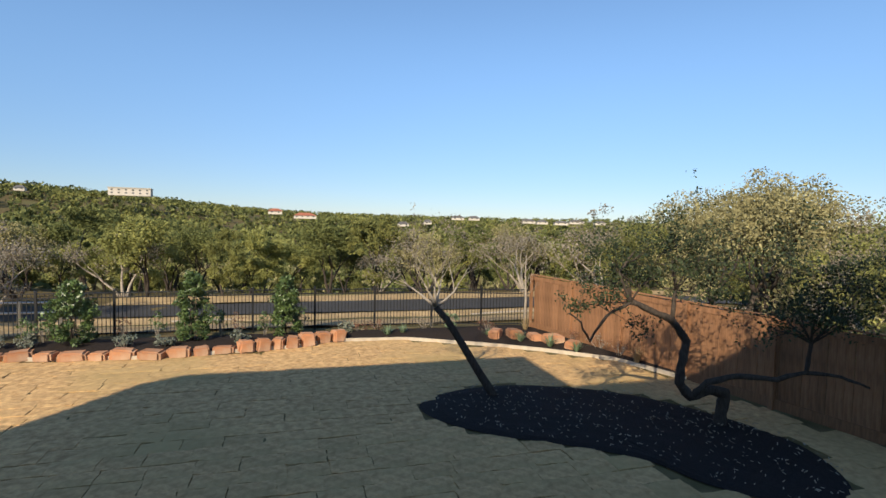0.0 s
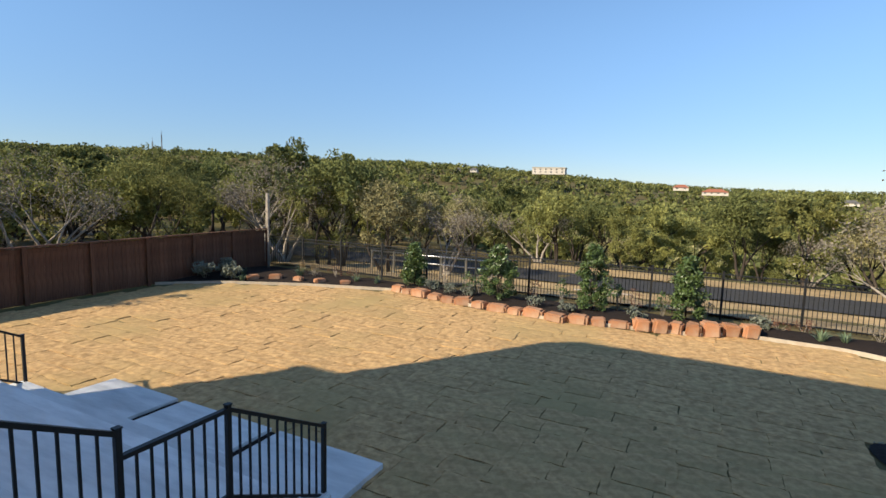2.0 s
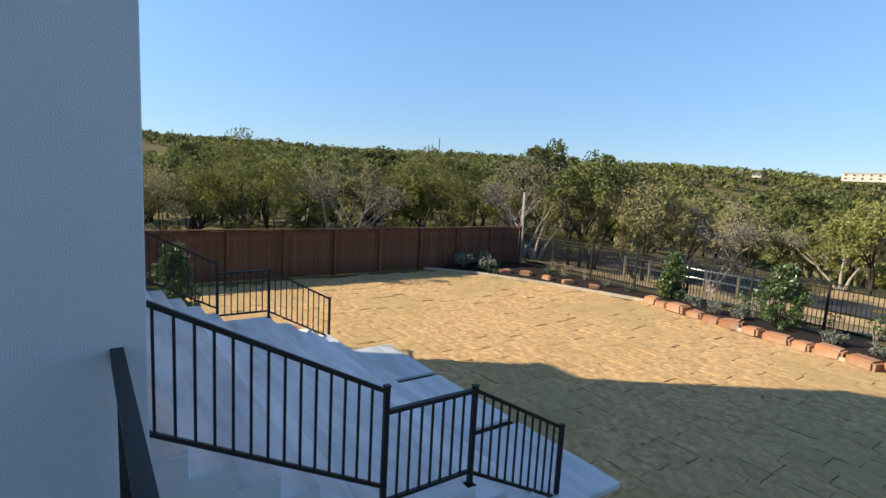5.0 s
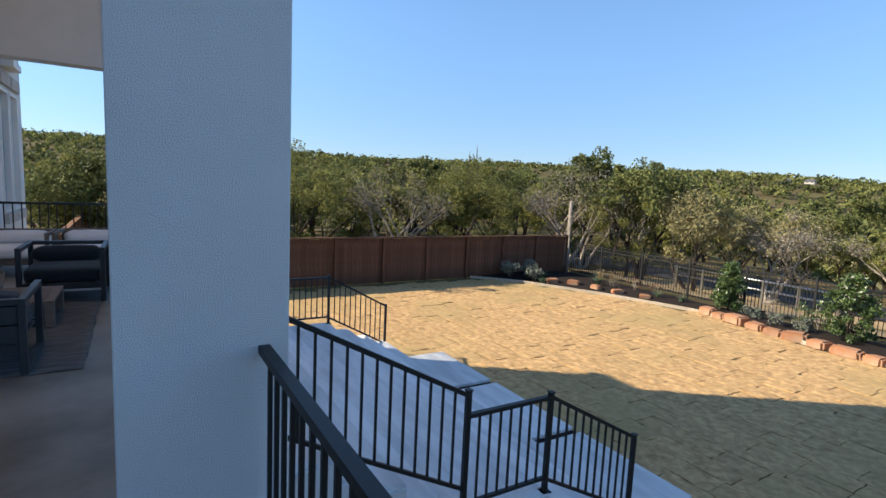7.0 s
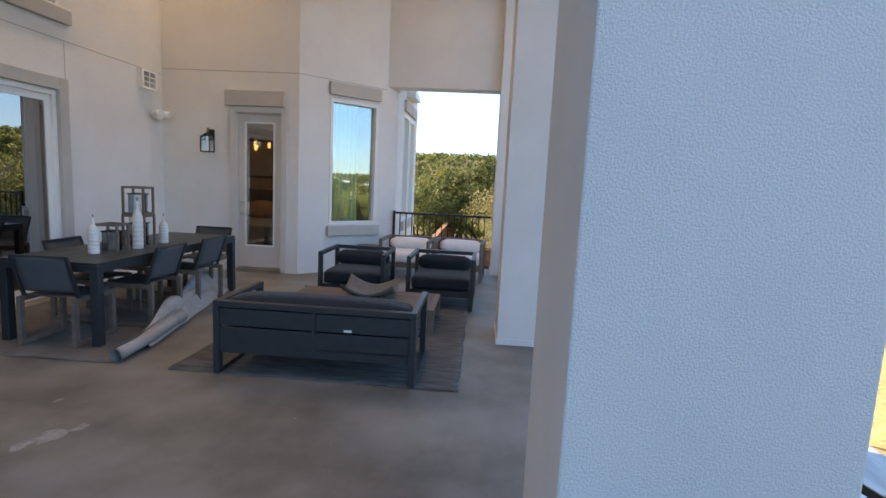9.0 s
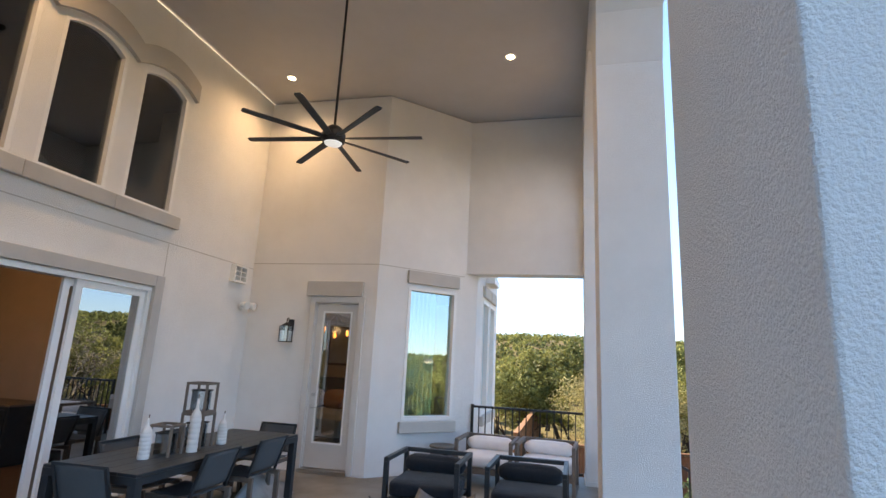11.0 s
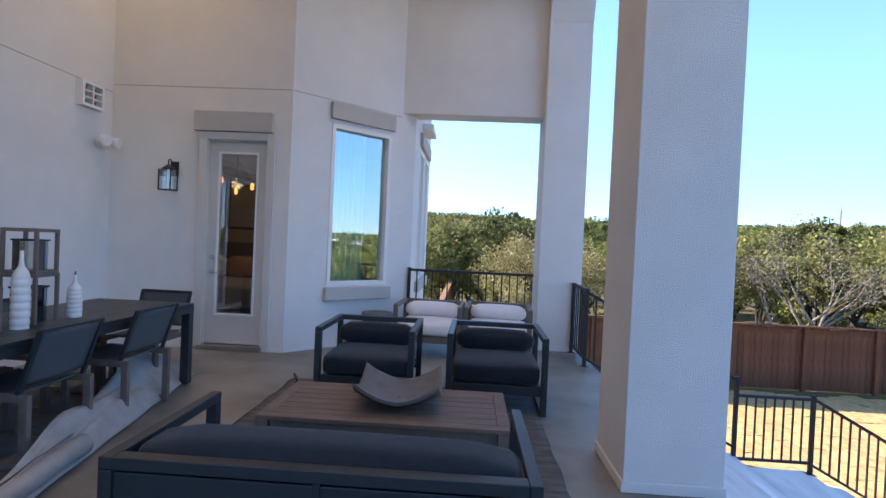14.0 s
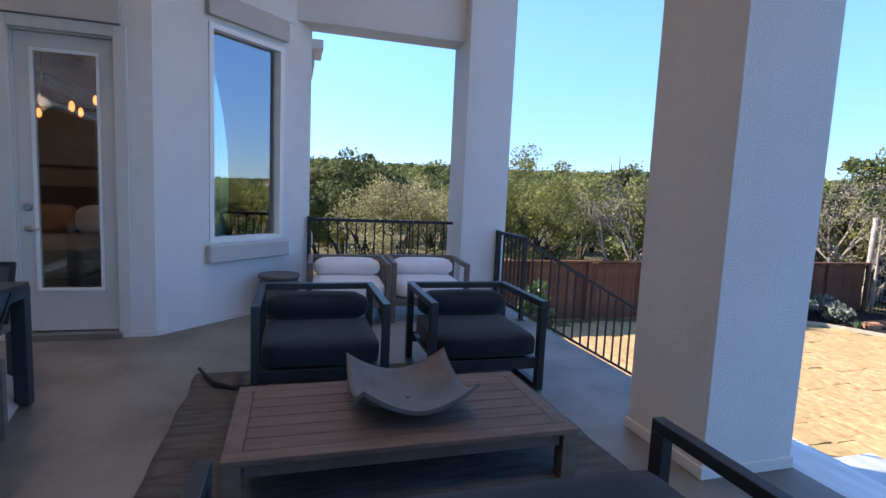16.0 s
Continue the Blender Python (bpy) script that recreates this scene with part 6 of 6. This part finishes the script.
def gnarled_oak():
    rng = random.Random(23)
    o = Vector((7.05, 10.45, LAWN))
    t = thing("gnarled_oak", pose(*o), "gnarled live oak with twisting dark limbs", "tree")

    def line(pts, r0, r1, name="limb"):
        bm = bmesh.new()
        pts = [Vector(p) - o for p in pts]
        fine = []
        for a, b in zip(pts, pts[1:]):
            for k in range(3):
                fine.append(a.lerp(b, k / 3) + Vector((rng.uniform(-1, 1), rng.uniform(-1, 1), rng.uniform(-1, 1))) * 0.015)
        fine.append(pts[-1])
        n = len(fine)
        bm_tube(bm, fine, [(r0 + (r1 - r0) * i / (n - 1)) * (1 + 0.10 * math.sin(i * 2.1)) for i in range(n)], 9)
        part(name, bm, BARK, t)
    line([(7.03, 10.45, -1.98), (7.07, 10.45, -1.85), (7.11, 10.45, -1.52), (7.13, 10.42, -1.26), (6.69, 10.38, -1.14), (6.33, 10.35, -1.25), (6.08, 10.35, -0.98), (6.12, 10.35, -0.58), (6.22, 10.38, -0.29), (5.9, 10.4, 0.12), (5.55, 10.4, 0.25), (5.1, 10.4, 0.43)], 0.115, 0.05, "trunk")
    line([(6.33, 10.33, -1.25), (6.52, 10.2, -0.96), (6.95, 9.95, -0.79), (7.5, 9.75, -0.83), (7.95, 9.6, -0.68), (7.9, 9.5, -0.18)], 0.06, 0.03)
    line([(7.93, 9.6, -0.69), (8.4, 9.35, -0.72), (8.68, 9.1, -0.85)], 0.035, 0.018)
    line([(5.1, 10.4, 0.43), (4.67, 10.42, 0.21), (4.37, 10.45, -0.21), (4.2, 10.45, 0.1), (3.98, 10.45, 0.25)], 0.028, 0.012)
    line([(5.9, 10.4, 0.12), (6.05, 10.5, 0.6), (6.0, 10.55, 1.1)], 0.04, 0.02)
    line([(5.1, 10.4, 0.43), (4.9, 10.5, 0.9), (5.2, 10.5, 1.25)], 0.035, 0.015)
    left = [(4.53, 10.45, 1.0), (5.06, 10.5, 1.29), (5.71, 10.4, 1.58), (6.35, 10.5, 1.25), (6.22, 10.3, 0.85), (5.19, 10.5, 0.82), (4.66, 10.3, 0.6), (5.65, 10.6, 0.7), (5.4, 10.2, 1.1), (5.9, 10.7, 1.15), (6.45, 10.2, 0.5), (4.35, 10.5, 0.35)]
    right = [(6.3, 9.4, 1.0), (7.0, 9.3, 1.15), (7.8, 9.3, 1.08), (8.5, 9.2, 1.15), (6.6, 9.3, 0.5), (7.5, 9.3, 0.45), (8.4, 9.2, 0.6), (8.1, 9.3, 0.1), (7.2, 9.5, 0.85), (7.6, 9.0, 0.75), (8.75, 9.3, 0.85)]
    roots = [Vector((5.55, 10.4, 0.25)), Vector((6.05, 10.5, 0.6)), Vector((5.1, 10.4, 0.43))]
    for group, bases, name in ((left, roots, "crown"), (right, [Vector((7.9, 9.5, -0.18)), Vector((7.95, 9.6, -0.6))], "crown")):
        bm = bmesh.new()
        tips = []
        for c in group:
            b = min(bases, key=lambda q: (q - Vector(c)).length)
            way = Vector(c) - b
            twigs(bm, rng, b - o, way, way.length * 0.62, 0.020, 3, tips)
            for _ in range(2):
                q = Vector(c) - o
                twigs(bm, rng, q - way * 0.25, (rng.uniform(-1, 1), rng.uniform(-1, 1), rng.uniform(-0.6, 0.6)), 0.38, 0.009, 2, tips)
        part("bough", bm, BARK, t)
        cs = [tuple(p) for p in tips] + [tuple(Vector(c) - o + Vector((rng.uniform(-0.3, 0.3), rng.uniform(-0.3, 0.3), rng.uniform(-0.2, 0.2)))) for c in group for _ in range(2)]
        # Leaf colour here is darkened to stand for shade on the crown
        part(name, cloud_mesh("crown", leaf_cloud(rng, cs, [rng.uniform(0.10, 0.20) for _ in cs], 10, 0.027), SHADELEAF), SHADELEAF, t, "small evergreen leaves in clumps, coloured as in shade")


leaning_tree()
gnarled_oak()

# ---- bed plants ----
def holly(x, y, h, w, seed, label="tall glossy green holly shrub in the bed"):
    rng = random.Random(seed)
    p = thing("holly_shrub", pose(x, y, LAWN + 0.05), label, "shrub", "holly shrubs")
    bm = bmesh.new()
    for k in range(4):
        bm_tube(bm, [(0, 0, -0.05), (rng.uniform(-0.08, 0.08), rng.uniform(-0.08, 0.08), h * 0.4), (rng.uniform(-0.15, 0.15), rng.uniform(-0.15, 0.15), h * 0.85)], [0.018, 0.012, 0.005], 5)
    part("stems", bm, BARK, p)
    cs, rs = [], []
    for k in range(84):
        u = rng.random()
        wide = w * (0.55 + 0.45 * math.sin(math.pi * min(1, u * 0.8 + 0.2))) * (1 - 0.55 * u ** 3)
        a = rng.uniform(0, math.tau)
        q = rng.uniform(0.2, 0.5) * wide
        cs.append((q * math.cos(a), q * math.sin(a), 0.12 + (h - 0.15) * u))
        rs.append(rng.uniform(0.10, 0.19))
    part("foliage", cloud_mesh("foliage", leaf_cloud(rng, cs, rs, 62, 0.040), LEAF_H), LEAF_H, p)


for k, (x, y, h, w) in enumerate(((-9.2, 18.95, 1.5, 0.85), (-5.9, 18.5, 1.72, 1.25), (-3.02, 18.55, 1.95, 1.0), (-0.55, 18.8, 1.75, 0.95))):
    holly(x, y, h, w, 60 + k)
holly(-12.5, 5.2, 1.75, 0.95, 71, "glossy green holly shrub beside the stairs")


def mound(name, x, y, h, w, mat, seed, label, category, group, leaf=0.03, count=26, clumps=16):
    rng = random.Random(seed)
    cs, rs = [], []
    for k in range(clumps):
        a, q = rng.uniform(0, math.tau), math.sqrt(rng.random()) * w * 0.42
        cs.append((q * math.cos(a), q * math.sin(a), h * rng.uniform(0.25, 0.8) * (1 - 0.7 * (q / w) ** 2)))
        rs.append(w * rng.uniform(0.12, 0.22))
    m = cloud_mesh(name, leaf_cloud(rng, cs, rs, count, leaf), mat)
    o = thing(name, pose(x, y, LAWN + 0.06), label, category, group)
    part("foliage", m, mat, o)
    bm = bmesh.new()
    for k in range(7):
        c = cs[k % len(cs)]
        bm_tube(bm, [(0, 0, -0.08), (c[0] * 0.5, c[1] * 0.5, c[2] * 0.5), c], [0.010, 0.007, 0.004], 4)
    part("stems", bm, PALEBARK, o)


for k, (x, y) in enumerate(((-7.5, 18.3), (-6.75, 18.3), (-4.55, 18.0), (-3.6, 17.95), (-1.75, 18.2), (-8.3, 18.6), (1.2, 18.9))):
    mound("sage_plant", x, y, 0.42, 0.55, LEAF_S, 80 + k, "low silvery sage mound in dark mulch", "shrub", "sage mounds")
for k, (x, y, h, w) in enumerate(((-16.1, 15.9, 0.7, 1.0), (-16.0, 16.8, 0.75, 1.0), (-15.3, 16.4, 0.6, 0.8))):
    mound("sage_bush", x, y, h, w, LEAF_S, 90 + k, "large grey sage bush against the fence", "shrub", "sage bushes by the fence", 0.05, 40)
for k, (x, y, h, w) in enumerate(((-8.0, 19.0, 0.9, 0.6), (-4.9, 19.1, 0.8, 0.5), (-1.9, 19.2, 0.9, 0.45), (-0.1, 19.3, 0.7, 0.5), (-12.4, 18.6, 0.55, 0.7), (-11.7, 18.9, 0.5, 0.7), (-13.0, 18.2, 0.45, 0.6), (1.6, 19.0, 0.4, 0.6), (2.2, 19.2, 0.4, 0.6), (3.7, 19.1, 0.5, 0.7), (5.6, 18.4, 0.5, 0.7), (8.0, 14.8, 0.6, 0.6), (7.9, 15.6, 0.55, 0.7), (7.6, 16.6, 0.5, 0.7))):
    mound("russet_shrub", x, y, h, w, LEAF_R if k % 3 else LEAF_D, 110 + k, "sparse russet winter shrub in the bed", "shrub", "russet shrubs", 0.022, 12, 14)
for k, (x, y, h, w) in enumerate(((-6.7, 18.9, 1.1, 0.5), (-4.0, 19.0, 1.0, 0.45), (-2.4, 19.2, 1.0, 0.35), (-1.15, 18.9, 0.9, 0.5), (-7.2, 19.1, 0.8, 0.5))):
    mound("young_shrub", x, y, h, w, LEAF_H, 130 + k, "young green shrub before the iron fence", "shrub", "young shrubs", 0.03, 14, 18)
mound("yellow_shrub", 4.45, 18.6, 0.75, 0.5, AGAVE, 150, "small bright yellow-green shrub in the bed", "shrub", "", 0.035, 30)


def tuft(name, x, y, h, w, mat, blades, seed, label, group, width=0.02):
    rng = random.Random(seed)
    v, f = [], []
    for k in range(blades):
        a, lean = rng.uniform(0, math.tau), rng.uniform(0.15, 1.0)
        l = h * rng.uniform(0.75, 1.1)
        d = Vector((math.cos(a), math.sin(a), 0))
        s = Vector((-d.y, d.x, 0)) * width / 2
        b = len(v)
        p = d * 0.03
        for u, q in ((0, 1), (0.5, 0.8), (1, 0.05)):
            c = p + d * (w * 0.5 * lean * u ** 1.4) + Vector((0, 0, l * u * (1 - 0.45 * lean * u)))
            v += [tuple(c - s * q), tuple(c + s * q)]
        f += [(b, b + 1, b + 3, b + 2), (b + 2, b + 3, b + 5, b + 4)]
    o = tagged(new(name, np_mesh(name, v, f, mat)), label, "plant", group)
    o.matrix_world = pose(x, y, LAWN + 0.04)


for k, (x, y, h, w) in enumerate(((-13.5, 17.9, 0.6, 0.8), (-15.4, 17.0, 0.4, 0.5), (-14.7, 16.3, 0.3, 0.5), (-11.2, 18.3, 0.4, 0.6), (-10.4, 18.4, 0.38, 0.5), (2.4, 18.4, 0.42, 0.7), (2.9, 18.5, 0.40, 0.6), (6.1, 16.9, 0.4, 0.7), (6.7, 16.2, 0.45, 0.7), (5.4, 17.7, 0.3, 0.5), (7.2, 15.6, 0.35, 0.6))):
    tuft("spiky_agave", x, y, h, w, AGAVE, 34, 160 + k, "spiky grey-green agave clump in mulch", "agaves", 0.035)
for k, (x, y, h, w) in enumerate(((-14.0, 18.6, 0.75, 0.6), (-13.7, 18.9, 0.6, 0.5), (6.9, 18.3, 0.6, 0.6), (8.1, 14.2, 0.55, 0.5))):
    tuft("ornamental_grass", x, y, h, w, STRAW, 130, 180 + k, "straw-coloured clump of ornamental grass", "grass clumps", 0.008)


def bare_sapling(x, y, h, seed, label):
    rng = random.Random(seed)
    t = thing("bare_sapling", pose(x, y, LAWN), label, "tree", "bare saplings")
    bm = bmesh.new()
    tips = []
    bm_tube(bm, [(0, 0, -0.1), (0.02, 0, h * 0.4), (-0.01, 0.02, h * 0.75), (0, 0, h)], [0.05, 0.042, 0.025, 0.008], 8)
    part("trunk", bm, PALEBARK, t)
    bm = bmesh.new()
    for k in range(13):
        z = h * (0.42 + 0.045 * k)
        a = k * 2.4
        twigs(bm, rng, (0, 0, z), (math.cos(a), math.sin(a), 1.1), h * 0.16 * (1.3 - 0.05 * k), 0.010, 2, tips)
    part("twigs", bm, PALEBARK, t)


bare_sapling(7.05, 18.7, 2.5, 31, "slim bare pale sapling by the fence")
bare_sapling(-16.2, 19.0, 3.1, 33, "slim bare pale sapling at the fence corner")


def tall_post():
    p = thing("utility_post", pose(-16.75, 19.5, LAWN), "weathered pale wooden post at the fence corner", "post")
    bm = bmesh.new()
    bm_tube(bm, [(0, 0, -0.3), (0, 0, 1.5), (0.02, 0, 3.1)], [0.085, 0.08, 0.072], 12)
    part("shaft", bm, PALEBARK, p)
    bm = bmesh.new()
    bm_tube(bm, [(0, 0, 1.45), (1.2, -0.25, 0.35)], [0.008, 0.008], 5)
    part("guy_wire", bm, STEEL, p)


tall_post()


def pipe_rail():
    p = thing("pipe_rail", pose(-10.0, 22.4, terrain(-10.0, 22.4)), "pale galvanised pipe guard rail beyond the fence", "railing")
    for i in range(6):
        x = -3.4 + 1.15 * i
        part("post", boxes((x - 0.04, -0.04, -0.4, x + 0.04, 0.04, 1.0)), STEEL, p)
    for z in (0.62, 0.95):
        bm = bmesh.new()
        bm_tube(bm, [(-3.5, 0, z), (2.5, 0, z)], [0.035, 0.035], 8)
        part("rail", bm, STEEL, p)


pipe_rail()
sheet("pavement_kerb", [((-9 + 2 * i, 25.3 + 0.25 * math.sin(i * 0.8)), (-9 + 2 * i, 25.6 + 0.25 * math.sin(i * 0.8))) for i in range(18)], LIMESTONE, "pale broken kerb along the road")

# ---- far buildings ----
def far_house(x, y, w, d, h, wall, roof, label, storeys=1, flat=False, sink=0.0, z=None):
    z = (terrain(x, y) if z is None else z) - sink
    t = thing("far_house", pose(x, y, z, 0, 0, math.degrees(math.atan2(-x, y)) * 0.5), label, "house", "houses on the far ridge")
    part("wall", boxes((-w / 2, -d / 2, -1.0, w / 2, d / 2, h)), wall, t)
    if flat:
        part("roof", boxes((-w / 2 - 0.4, -d / 2 - 0.4, h, w / 2 + 0.4, d / 2 + 0.4, h + 0.8)), LIMESTONE, t)
    else:
        bm = bmesh.new()
        e = 0.6
        a = [bm.verts.new((sx * (w / 2 + e), sy * (d / 2 + e), h)) for sx, sy in ((-1, -1), (1, -1), (1, 1), (-1, 1))]
        r = [bm.verts.new((-w / 4, 0, h + d * 0.28)), bm.verts.new((w / 4, 0, h + d * 0.28))]
        bm.faces.new(a[::-1])
        bm.faces.new((a[0], a[1], r[1], r[0]))
        bm.faces.new((a[1], a[2], r[1]))
        bm.faces.new((a[2], a[3], r[0], r[1]))
        bm.faces.new((a[3], a[0], r[0]))
        part("roof", bm, roof, t)
    n = max(2, int(w / 5))
    for s in range(storeys):
        for i in range(n):
            xx = -w / 2 + w * (i + 0.5) / n
            zz = h * (s + 0.3) / storeys
            part("window", boxes((xx - 0.8, -d / 2 - 0.06, zz, xx + 0.8, -d / 2 + 0.02, zz + h / storeys * 0.42)), FARGLASS, t)


far_house(-139, 500, 31, 16, 5.0, FARWALL, ROOFGREY, "large flat pale building on the far ridge", 2, True, z=18.0)
far_house(-21.5, 500, 12, 9, 1.8, FARWALL, ROOFTILE, "far pale house with red tiled roof", z=5.4)
far_house(5, 500, 20, 10, 1.8, FARWALL, ROOFTILE, "far house with broad red tiled roof", z=2.0)
far_house(-397, 500, 11, 8, 5, FARWALL, ROOFTILE, "far pale house on the wooded slope", z=17.5)
for x, y, w, z in ((-238, 500, 10, 19.5), (-220, 502, 9, 19.5), (98, 500, 13, -3.5), (124, 505, 9, -1.0), (232, 500, 16, 2.0), (250, 505, 14, 1.5), (270, 500, 18, 1.0), (196, 480, 8, -13.5), (160, 520, 16, 4.0), (180, 525, 14, 4.0), (300, 520, 20, 2.5), (330, 520, 15, 2.0)):
    far_house(x, y, w * 0.8, 8, 1.5, FARWALL, LIMESTONE if int(x) % 2 else ROOFGREY, "small pale house among far trees", z=z)


def mast(x, y, z, h):
    m = thing("radio_mast", pose(x, y, z), "thin far radio mast on the skyline", "mast")
    part("mast_shaft", boxes((-0.35, -0.35, 0, 0.35, 0.35, h)), ROOFGREY, m)
    part("mast_tip", boxes((-0.12, -0.12, h, 0.12, 0.12, h + 4)), ROOFGREY, m)


mast(-500, 346, 22, 26)
mast(-500, 336, 22, 18)
build_lawn()
